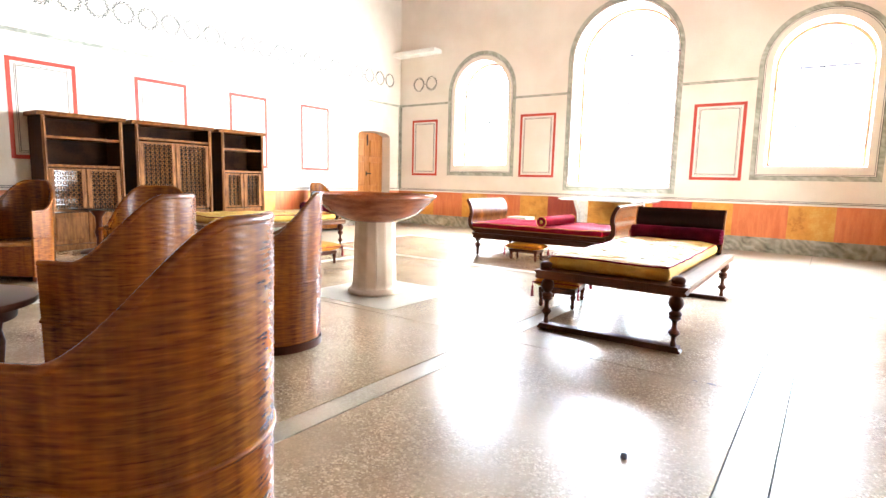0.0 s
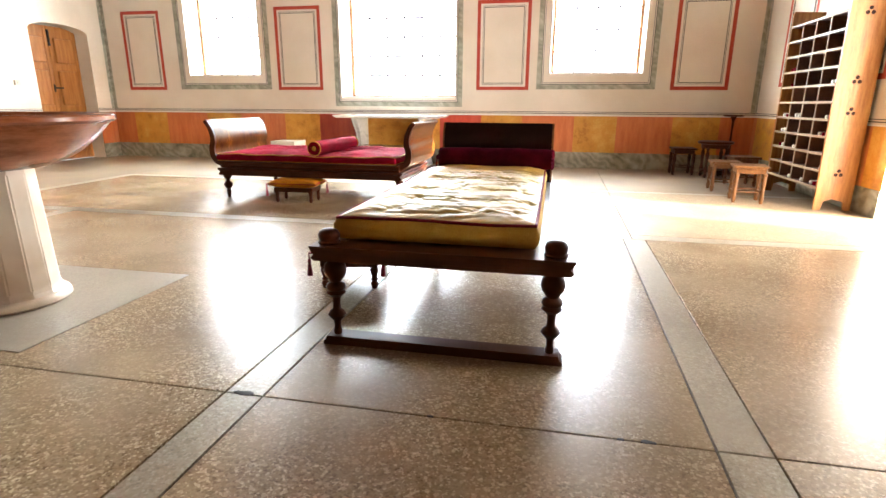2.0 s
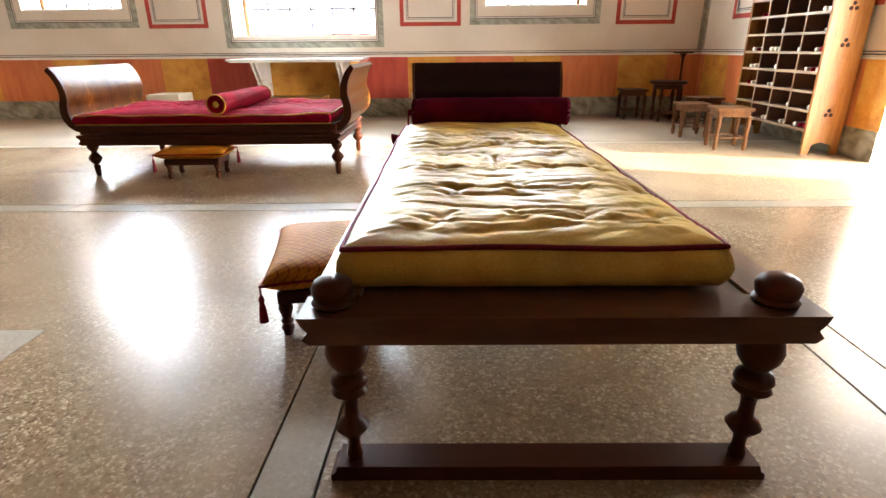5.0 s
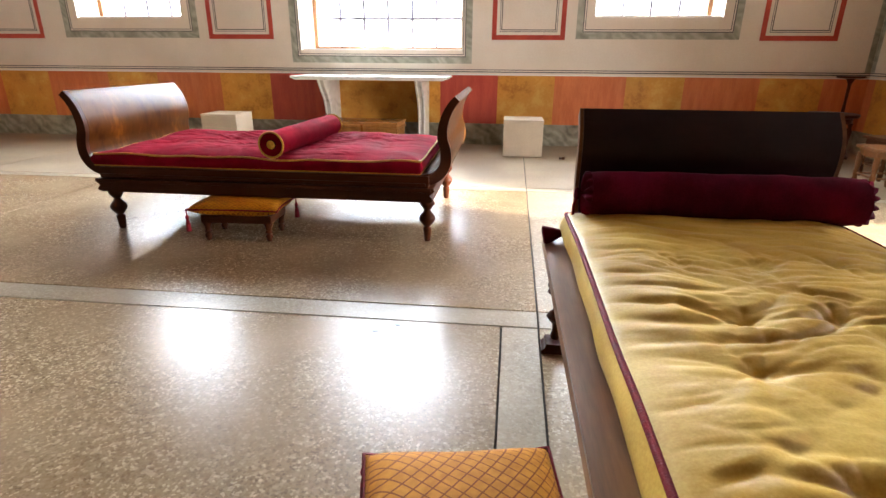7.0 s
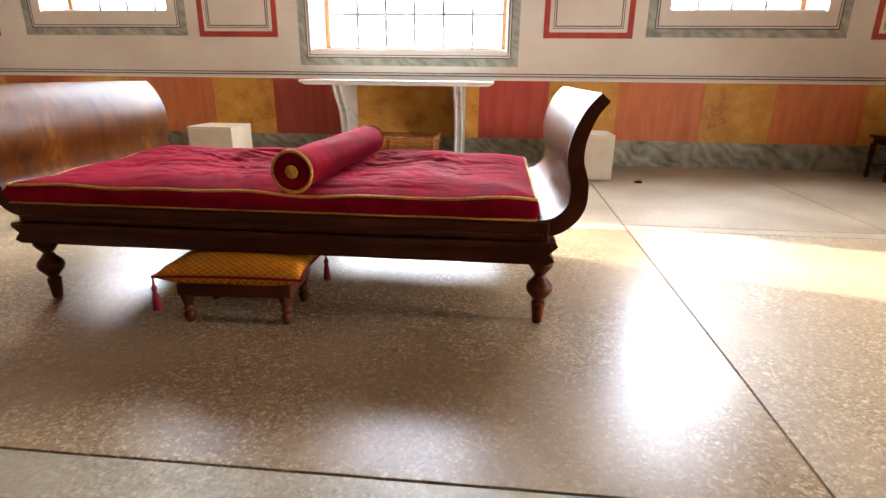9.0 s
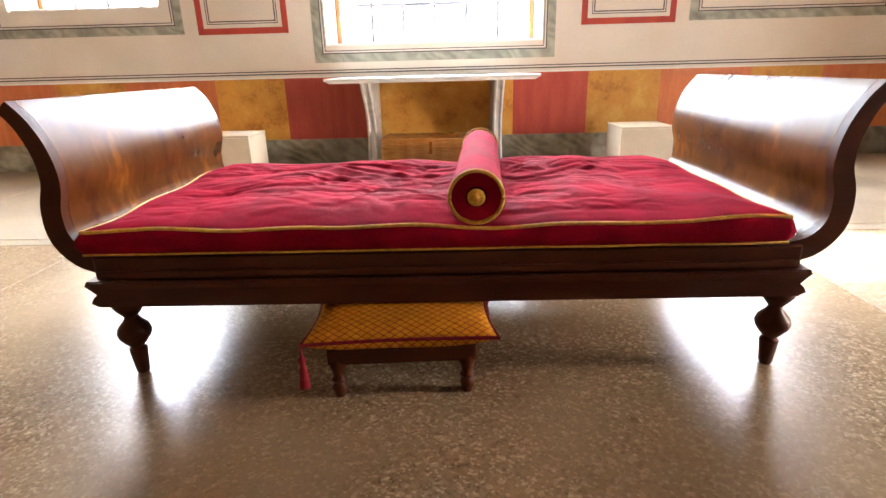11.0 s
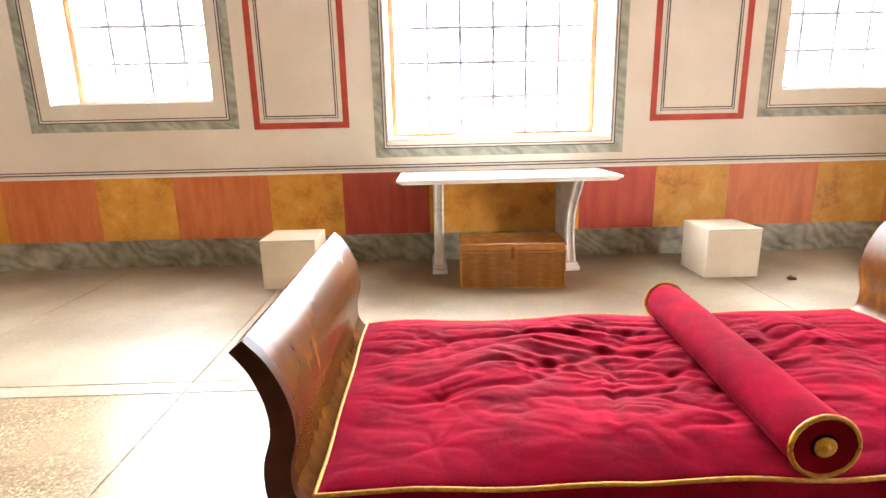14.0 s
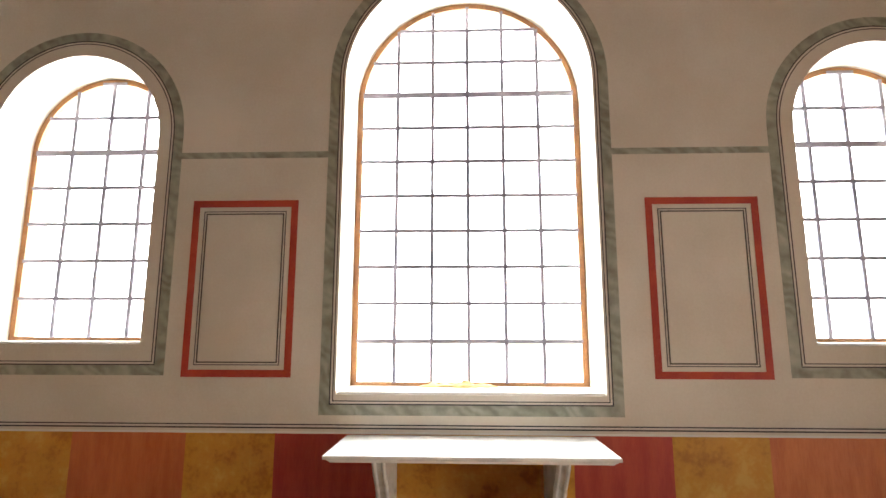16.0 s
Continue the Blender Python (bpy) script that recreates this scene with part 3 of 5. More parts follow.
# ---- windows ----
def arched_window(name, w, columns, rows, pitch):
    cx, hw, sill, spring, rise = w
    win = thing(name, "tall arched window with iron grid bars and pale wooden frame", "window", kind="structure")
    small = hw < 1
    y = Y1 + (0.47 if small else 0.58)
    low = 0.055 if small else 0.085
    at = lambda u, d, z: (u, y + d, z)
    part("window_frame", ring_frame(at, cx, hw - 0.004, sill + 0.004, spring, rise - 0.004, 0.055, 0.05), frame_wood, win)
    part("window_sill", box(cx - hw + 0.006, cx + hw - 0.006, Y1 + 0.03, y - 0.004, sill + 0.002, sill + 0.022, 0.004), plaster_white, win)
    inner = hw - 0.05
    height = lambda u: spring + math.sqrt(max(0.0, inner ** 2 - (u - cx) ** 2))
    xs = [cx + (i - columns / 2) * pitch for i in range(1, columns)]
    for u in xs:
        part("glazing_bar", box(u - 0.018, u + 0.018, y - 0.004, y + 0.018, sill + 0.05, height(u) + 0.01), iron, win)
    zs = [sill + low + pitch * k for k in range(1, rows + 1)]
    for z in zs:
        half = inner if z <= spring else math.sqrt(max(0.0, inner ** 2 - (z - spring) ** 2))
        thick = 0.028 if abs(z - spring) < pitch / 2 else 0.017
        if half > 0.1:
            part("glazing_bar", box(cx - half, cx + half, y - 0.007, y + 0.016, z - thick, z + thick), iron, win)
    for c in range(columns):
        u0 = cx - inner if c == 0 else xs[c - 1]
        u1 = cx + inner if c == columns - 1 else xs[c]
        plain = mesh_of(box(0, u1 - u0, -0.002, 0.002, 0, pitch), "pane", glass)
        for k in range(rows + 1):
            z = sill + (low if k else 0.05) + pitch * k
            if z + pitch <= spring:
                me, z0 = plain, z
            else:
                tops = [(u, min(z + pitch, height(u))) for u in [u0 + (u1 - u0) * i / 10 for i in range(11)]]
                tops = [(u, t) for u, t in tops if t > z + 0.004]
                if len(tops) < 2:
                    continue
                bm = bmesh.new()
                loop = [(tops[0][0] - u0, 0.0), (tops[-1][0] - u0, 0.0)] + [(u - u0, t - z) for u, t in tops[::-1]]
                va, vb = ([bm.verts.new((u, d, t)) for u, t in loop] for d in (-0.002, 0.002))
                bm.faces.new(va)
                bm.faces.new(vb[::-1])
                for i in range(len(loop)):
                    j = (i + 1) % len(loop)
                    bm.faces.new((va[i], va[j], vb[j], vb[i]))
                me, z0 = mesh_of(bm, "pane", glass), z
            ob = new("pane", me)
            ob.parent, ob.location, ob.visible_shadow = win, (u0, y + 0.008, z0), False
    return win


def ring_frame(at, cx, hw, z0, zs, rise, w, deep):
    bm = bmesh.new()
    out, inn = arch_points(cx, hw, z0, zs, rise, 28), arch_points(cx, hw - w, z0 + w, zs, rise - w, 28)
    vo = [[bm.verts.new(at(u, d, z)) for u, z in out] for d in (0.0, deep)]
    vi = [[bm.verts.new(at(u, d, z)) for u, z in inn] for d in (0.0, deep)]
    n = len(out)
    for i in range(n):
        j = (i + 1) % n
        bm.faces.new((vo[0][i], vo[0][j], vi[0][j], vi[0][i]))
        bm.faces.new((vo[1][i], vo[1][j], vi[1][j], vi[1][i]))
        bm.faces.new((vo[0][i], vo[0][j], vo[1][j], vo[1][i]))
        bm.faces.new((vi[0][i], vi[0][j], vi[1][j], vi[1][i]))
    return bm


arched_window("window_1", LEFT, 4, 7, 0.372)
arched_window("window_2", MID, 6, 10, 0.359)
arched_window("window_3", RIGHT, 4, 7, 0.372)
for w, watts in ((LEFT, 80), (MID, 162), (RIGHT, 74)):
    h = w[3] + w[4] - w[2]
    sky_lamp("window_daylight", (w[0], Y1 + 0.79, w[2] + h / 2), (w[0], 0, w[2] + h / 2), 2 * w[1], h, watts)
sky_lamp("opening_daylight", (X1 + 0.62, GATE[0] - 0.1, 1.25), (-3.0, 9.8, 1.25), 2 * GATE[1], 2.4, 48, (0.97, 0.98, 1.0))

# ---- door in the west wall ----
door = thing("door_1", "closed double door of honey-coloured panelled wood", "door", kind="structure")
DX = X0 - 0.30
for k, (a, b) in enumerate(((DOOR[0] - DOOR[1], DOOR[0]), (DOOR[0], DOOR[0] + DOOR[1]))):
    leaf = part("door_leaf", box(DX - 0.05, DX, a + 0.004, b - 0.004, 0.01, 2.57, 0.004), door_wood, door)
    for z0, z1 in ((0.15, 0.95), (1.08, 1.75), (1.88, 2.36)):
        part("door_panel", box(DX + 0.001, DX + 0.032, a + 0.105, b - 0.105, z0, z1, 0.022, seg=1), door_wood, leaf)
    part("door_stile", box(DX + 0.001, DX + 0.012, a + 0.01, a + 0.075, 0.02, 2.5, 0.004), door_wood, leaf)
    part("door_stile", box(DX + 0.001, DX + 0.012, b - 0.075, b - 0.01, 0.02, 2.5, 0.004), door_wood, leaf)
part("latch", join(box(DX + 0.012, DX + 0.04, DOOR[0] - 0.02, DOOR[0] + 0.16, 1.40, 1.43, 0.006), box(DX + 0.012, DX + 0.035, DOOR[0] - 0.05, DOOR[0] - 0.02, 1.34, 1.48, 0.006)), black_metal, door, "black iron latch")
part("bolt", box(DX + 0.012, DX + 0.04, DOOR[0] - 0.015, DOOR[0] + 0.025, 2.2, 2.5, 0.006), black_metal, door)
switch = tagged(part("light_switch", join(box(X0, X0 + 0.03, 10.49, 10.61, 1.435, 1.525, 0.008), box(X0 + 0.03, X0 + 0.042, 10.525, 10.575, 1.455, 1.505, 0.004)), cream_plastic), "small cream plastic switch box on the wall", "light switch")

# ---- ground outside ----
ground = tagged(part("ground", box(-900, 900, -900, 900, -0.6, -0.25), ground_mat), "pale gravel ground outside the hall", "ground", kind="structure")
tagged(part("threshold", box(X1 - 0.0, X1 + THICK + 0.3, GATE[0] - GATE[1] + 0.003, GATE[0] + GATE[1] - 0.003, -0.25, -0.002, 0.004), marble_cream), "worn cream stone threshold of the opening", "threshold", kind="structure")


# ---- soft furnishing helpers ----
def mattress(x0, x1, y0, y1, z0, z1, tufts, folds, seed, nx=110, ny=70, puff=0.025, lines=(4.0, 4.0), depth=1.0, sway=0.012, heart=None, creases=(), star=0.95):
    """A stuffed, tufted mattress: soft sides, buttons drawn in, rounded puffs of cloth with sharp creases between them."""
    def height(u, v):
        x, y = x0 + u * (x1 - x0), y0 + v * (y1 - y0)
        edge = min(u * (x1 - x0), (1 - u) * (x1 - x0), v * (y1 - y0), (1 - v) * (y1 - y0))
        calm = min(1.0, edge / 0.10)
        z = puff * min(1.0, edge / 0.16) ** 0.6
        pull = 0.0
        for k, (tx, ty) in enumerate(tufts):
            dx, dy = x - tx, y - ty
            d = math.sqrt(dx * dx + dy * dy) + 1e-6
            if d > 0.45:
                continue
            z -= depth * (0.020 * math.exp(-(d / 0.030) ** 2) + 0.013 * math.exp(-(d / 0.11) ** 2))
            ang = math.atan2(dy, dx) + 0.7 * noise.noise(Vector((x * 6, y * 6, seed + k)))
            near = min(1.0, d / 0.05) * math.exp(-d / 0.10)
            z += folds * star * near * (abs(math.sin(ang * 3.5 + k * 1.7)) ** 0.7 - 0.6)
            pull = max(pull, math.exp(-d / 0.16))
        for cx0, cy0, cx1, cy1, deep in creases:
            ax, ay = cx1 - cx0, cy1 - cy0
            along = max(0.0, min(1.0, ((x - cx0) * ax + (y - cy0) * ay) / (ax * ax + ay * ay)))
            off = math.hypot(x - cx0 - along * ax, y - cy0 - along * ay + 0.02 * noise.noise(Vector((x * 7, y * 7, seed))))
            z -= deep * math.exp(-off / 0.022) * math.sin(math.pi * (0.08 + 0.84 * along))
            z += 0.6 * deep * math.exp(-((off - 0.035) / 0.022) ** 2)
        warp = noise.noise_vector(Vector((x * 2.3, y * 2.3, seed))) * 0.55
        p = Vector((x * lines[0], y * lines[1], seed))
        a, b, c = noise.noise(p + warp * 1.6), noise.noise(p * 1.9 + warp * 2.6), noise.noise(p * 3.9 + warp * 4.0)
        busy = 0.30 + 0.5 * max(0.0, min(1.0, 0.5 + 1.3 * noise.noise(Vector((x * 1.7, y * 1.7, seed + 9))))) + 0.45 * pull
        if heart:
            busy *= 0.35 + 1.0 * math.exp(-((x - heart[0]) / heart[2]) ** 2 - ((y - heart[1]) / heart[3]) ** 2)
        z += folds * calm * busy * (1.1 * min(0.7, abs(a) * 2.2) + 0.6 * min(0.6, abs(b) * 2.2) + 0.22 * min(0.6, abs(c) * 2.2) - 0.75)
        z += sway * noise.noise(Vector((x * 2.6, y * 2.6, seed + 3)))
        return z

    bm = bmesh.new()
    grid = []
    for j in range(ny + 1):
        row = []
        for i in range(nx + 1):
            u, v = i / nx, j / ny
            row.append(bm.verts.new((x0 + u * (x1 - x0), y0 + v * (y1 - y0), z1 + height(u, v))))
        grid.append(row)
    for j in range(ny):
        for i in range(nx):
            bm.faces.new((grid[j][i], grid[j][i + 1], grid[j + 1][i + 1], grid[j + 1][i]))
    rim = [grid[0][i] for i in range(nx)] + [grid[j][nx] for j in range(ny)] + [grid[ny][i] for i in range(nx, 0, -1)] + [grid[j][0] for j in range(ny, 0, -1)]
    last = rim
    for f, out in ((0.25, 0.012), (0.5, 0.018), (0.75, 0.012), (1.0, -0.004)):
        ring = []
        for k, r in enumerate(rim):
            n = Vector((1 if r.co.x >= x1 - 1e-6 else -1 if r.co.x <= x0 + 1e-6 else 0, 1 if r.co.y >= y1 - 1e-6 else -1 if r.co.y <= y0 + 1e-6 else 0, 0))
            wob = 0.006 * noise.noise(Vector((r.co.x * 5, r.co.y * 5, seed + f * 2)))
            z = r.co.z + (z0 - r.co.z) * f
            ring.append(bm.verts.new((r.co.x + n.x * (out + wob), r.co.y + n.y * (out + wob), z)))
        for k in range(len(rim)):
            m = (k + 1) % len(rim)
            bm.faces.new((last[k], ring[k], ring[m], last[m]))
        last = ring
    bm.faces.new(last)
    seam = [r.co.copy() for r in rim]
    foot = [v.co.copy() for v in last]
    return bm, seam, foot


def bolster_bm(length, r, seed, seg=40, n=64, sag=0.0):
    """A bolster along +y from the origin, with gathered, slightly uneven cloth."""
    bm = bmesh.new()
    rings = []
    for j in range(n + 1):
        v = j / n
        edge = min(v, 1 - v) * length
        rr = r * (0.93 + 0.07 * min(1, edge / 0.05))
        ring = []
        for i in range(seg):
            a = 2 * math.pi * i / seg
            w = 1 + 0.018 * noise.noise(Vector((math.cos(a) * 2, math.sin(a) * 2, v * 9 + seed))) + 0.012 * math.sin(a * 2 + v * 16) + 0.022 * noise.noise(Vector((math.cos(a) * 3, math.sin(a) * 3, v * 26 + seed * 2)))
            flat = 1.0 if math.sin(a) > -0.75 else 0.95
            ring.append(bm.verts.new((rr * w * math.cos(a), v * length, rr * w * math.sin(a) * flat)))
        rings.append(ring)
    for a, b in zip(rings, rings[1:]):
        for i in range(seg):
            bm.faces.new((a[i], a[(i + 1) % seg], b[(i + 1) % seg], b[i]))
    for ring, y in ((rings[0], 0.010), (rings[-1], length - 0.010)):
        hub = bm.verts.new((0, y, 0))
        for i in range(seg):
            bm.faces.new((ring[i], ring[(i + 1) % seg], hub))
    return bm


def circle_path(r, y, n=28):
    return [(r * math.cos(2 * math.pi * i / n), y, r * math.sin(2 * math.pi * i / n)) for i in range(n)]


def tassel_bm(x, y, z, length=0.09):
    bm = lathe([(0.003, z), (0.004, z - length * 0.25), (0.010, z - length * 0.30), (0.012, z - length * 0.38), (0.008, z - length * 0.45), (0.013, z - length * 0.6), (0.018, z - length), (0.004, z - length)], 12, x, y)
    return bm


def cushion_bm(w, d, h, seed, n=22):
    bm = bmesh.new()
    layers = []
    for s in (1, -1):
        g = []
        for j in range(n + 1):
            row = []
            for i in range(n + 1):
                u, v = 2 * i / n - 1, 2 * j / n - 1
                pin = 1 - 0.07 * (1 - abs(v) ** 2) * abs(u) ** 3
                pin2 = 1 - 0.07 * (1 - abs(u) ** 2) * abs(v) ** 3
                k = ((1 - u ** 4) * (1 - v ** 4)) ** 0.45
                z = s * h / 2 * k * (1 + 0.10 * noise.noise(Vector((u * 1.6, v * 1.6, seed))))
                row.append(bm.verts.new((u * w / 2 * pin, v * d / 2 * pin2, z)))
            g.append(row)
        layers.append(g)
        for j in range(n):
            for i in range(n):
                bm.faces.new((g[j][i], g[j][i + 1], g[j + 1][i + 1], g[j + 1][i]))
    g = layers[0]
    seam = [g[0][i].co.copy() for i in range(n)] + [g[j][n].co.copy() for j in range(n)] + [g[n][i].co.copy() for i in range(n, 0, -1)] + [g[j][0].co.copy() for j in range(n, 0, -1)]
    bmesh.ops.remove_doubles(bm, verts=bm.verts[:], dist=0.0006)
    return bm, seam


# ---- crimson couch ----
def couch():
    c = thing("couch", "dark mahogany couch with scrolled ends and turned legs", "couch", pose(-3.778, 8.27, 0))
    D = 1.30
    leg = [(0.018, 0.0), (0.022, 0.01), (0.030, 0.095), (0.020, 0.105), (0.034, 0.120), (0.052, 0.145), (0.056, 0.163), (0.050, 0.182), (0.028, 0.206), (0.022, 0.222), (0.040, 0.245), (0.052, 0.265), (0.046, 0.284)]
    for x in (-1.10, 1.132):
        for y in (0.065, D - 0.045):
            part("leg", lathe(leg, 24, x, y), dark_wood, c, smooth=50)
    rail = [(-1.155, 0.284), (1.155, 0.284), (1.18, 0.297), (1.17, 0.315), (1.155, 0.328), (1.17, 0.342), (1.19, 0.36), (1.18, 0.376), (-1.18, 0.376), (-1.19, 0.36), (-1.17, 0.342), (-1.155, 0.328), (-1.17, 0.315), (-1.18, 0.297)]
    part("seat_rail", sweep_profile(rail, 0.0, D), dark_wood, c)
    part("rail_bead", box(-1.165, 1.165, -0.012, 0.0, 0.350, 0.374, 0.005), dark_wood, c)
    part("seat_board", box(-1.15, 1.15, 0.010, D - 0.012, 0.378, 0.455, 0.006), dark_wood, c)
    part("board_moulding", box(-1.13, 1.13, -0.004, 0.010, 0.39, 0.41, 0.004), dark_wood, c)
    centre = catmull([(1.075, 0.418), (1.185, 0.446), (1.248, 0.515), (1.256, 0.61), (1.234, 0.70), (1.242, 0.79), (1.278, 0.88), (1.325, 0.940)], 7)
    half = [0.036 - 0.014 * (k / (len(centre) - 1)) ** 2 for k in range(len(centre))]
    for sgn, nm in ((-1, "scrolled_end"), (1, "scrolled_end")):
        left, right = [], []
        for k, (u, z) in enumerate(centre):
            a, b = Vector(centre[max(0, k - 1)]), Vector(centre[min(len(centre) - 1, k + 1)])
            t = (b - a).normalized()
            n = Vector((-t.y, t.x)) * half[k]
            left.append((sgn * (u + n.x), z + n.y))
            right.append((sgn * (u - n.x), z - n.y))
        outline = left + right[::-1]
        end = part(nm, sweep_profile(outline, 0.065, D - 0.01), curl_wood, c, "glossy figured mahogany scroll end", smooth=35)
        part("end_edge", sweep_profile([(u * 1.0, z) for u, z in outline], 0.028, 0.064), dark_wood, end, smooth=35)
    tufts = [(-0.83, 0.42), (-0.86, 0.17), (-0.53, 0.61), (-0.255, 0.52), (-0.06, 0.89), (-0.50, 0.95), (0.27, 0.36), (0.30, 0.80), (0.74, 0.42), (0.74, 0.86), (-0.85, 0.86)]
    folds = [(-0.25, 0.52, -0.33, 0.24, 0.009), (-0.53, 0.60, -0.20, 0.74, 0.010), (-0.44, 0.82, 0.05, 0.66, 0.011), (-0.30, 0.97, 0.06, 0.88, 0.010), (-0.18, 0.62, 0.12, 0.50, 0.009), (0.35, 0.62, 0.62, 0.78, 0.007), (-0.62, 0.75, -0.38, 0.60, 0.008)]
    bm, seam, foot = mattress(-1.165, 1.095, 0.012, D - 0.12, 0.461, 0.543, tufts, 0.026, 4.0, 280, 160, puff=0.032, lines=(2.7, 7.0), depth=0.34, sway=0.028, heart=(-0.12, 0.70, 0.60, 0.45), creases=folds, star=0.22)
    cx = thing("mattress", "crimson velvet tufted mattress with gold piping on couch", "mattress", pose(-3.778, 8.27, 0))
    part("cover", bm, crimson_cloth, cx, smooth=180)
    part("top_piping", tube([(p.x, p.y, p.z) for p in seam[::2]], 0.0062, 8, True), gold_cord, cx, smooth=60)
    part("bottom_piping", tube([(p.x * 1.008, p.y + (0.008 if p.y > 0.6 else -0.010), p.z + 0.006) for p in foot[::2]], 0.004, 8, True), gold_cord, cx, smooth=60)
    return c


couch()
b = thing("bolster", "crimson velvet bolster with gold rosette ends on mattress", "bolster", look((-3.668, 8.275, 0.634), (-3.60, 9.38, 0.640)) @ pose(0, 0, 0, -90, 0, 0))
part("cover", bolster_bm(1.10, 0.084, 2.0), crimson_cloth, b, smooth=60)
for y, s in ((0.004, -1), (1.096, 1)):
    part("piping", tube(circle_path(0.083, y), 0.007, 8, True), gold_cord, b, smooth=60)
    rosette = lathe([(0.0005, 0.0), (0.026, 0.0), (0.028, 0.004), (0.023, 0.008), (0.016, 0.006), (0.010, 0.010), (0.0005, 0.012)], 20)
    part("end_disc", lathe([(0.0005, 0.0), (0.05, 0.0005), (0.077, -0.001), (0.079, -0.006)], 28), shaded_crimson, b, at=pose(0, y + s * -0.002, 0, 90 if s < 0 else -90, 0, 0), smooth=60)
    part("rosette", rosette, gold_cord, b, at=pose(0, y + s * 0.001, 0, 90 if s < 0 else -90, 0, 0), smooth=60)


# ---- footstool with a tasselled cushion ----
def footstool(m, cloth, w=0.54, d=0.36, legs_h=0.20, label="", turned=True):
    f = thing("footstool", label, "footstool", m, group="footstools beside the couches")
    part("seat_frame", box(-w / 2 + 0.05, w / 2 - 0.05, -d / 2 + 0.035, d / 2 - 0.035, legs_h - 0.055, legs_h, 0.008), dark_wood, f)
    prof = [(0.016, 0.0), (0.020, 0.015), (0.026, 0.035), (0.016, 0.05), (0.026, 0.062), (0.017, 0.075), (0.024, 0.10), (0.030, 0.12), (0.024, 0.145), (0.028, legs_h - 0.05)]
    for x in (-w / 2 + 0.08, w / 2 - 0.08):
        for y in (-d / 2 + 0.06, d / 2 - 0.06):
            part("leg", lathe(prof, 16, x, y), dark_wood, f, smooth=50)
    thick = 0.135 if w > 0.6 else 0.11
    bm, seam = cushion_bm(w + 0.03, d + 0.02, thick, 3.1, 30)
    c = thing("cushion", "amber cushion with dark lattice pattern, red piping and tassels", "cushion", m @ pose(0, 0, legs_h + thick * 0.43), group="footstool cushions")
    bare = thick < 0.12
    part("cover", bm, cloth, c, smooth=70)
    part("piping", tube([(p.x, p.y, p.z) for p in seam], 0.006, 6, True), red_cord, c, smooth=60)
    for x in (-1, 1):
        for y in (-1, 1):
            if bare and x > 0 > y:
                continue
            part("tassel", tassel_bm(x * (w / 2 + 0.015), y * (d / 2 + 0.010), 0.0, 0.145), red_cord, c, "dark red silk tassel", smooth=60)
    return f


footstool(pose(-3.92, 8.30, 0, 0, 0, 3), amber_cloth, 0.58, 0.36, 0.178, "low dark wooden footstool under the crimson couch")
footstool(pose(-2.18, 5.66, 0, 0, 0, 100), ochre_cloth, 0.66, 0.44, 0.20, "low dark wooden footstool beside the gold bed")
footstool(pose(-5.97, 5.62, 0, 0, 0, 92), ochre_cloth, 0.62, 0.42, 0.20, "low dark wooden footstool beside the far bed")


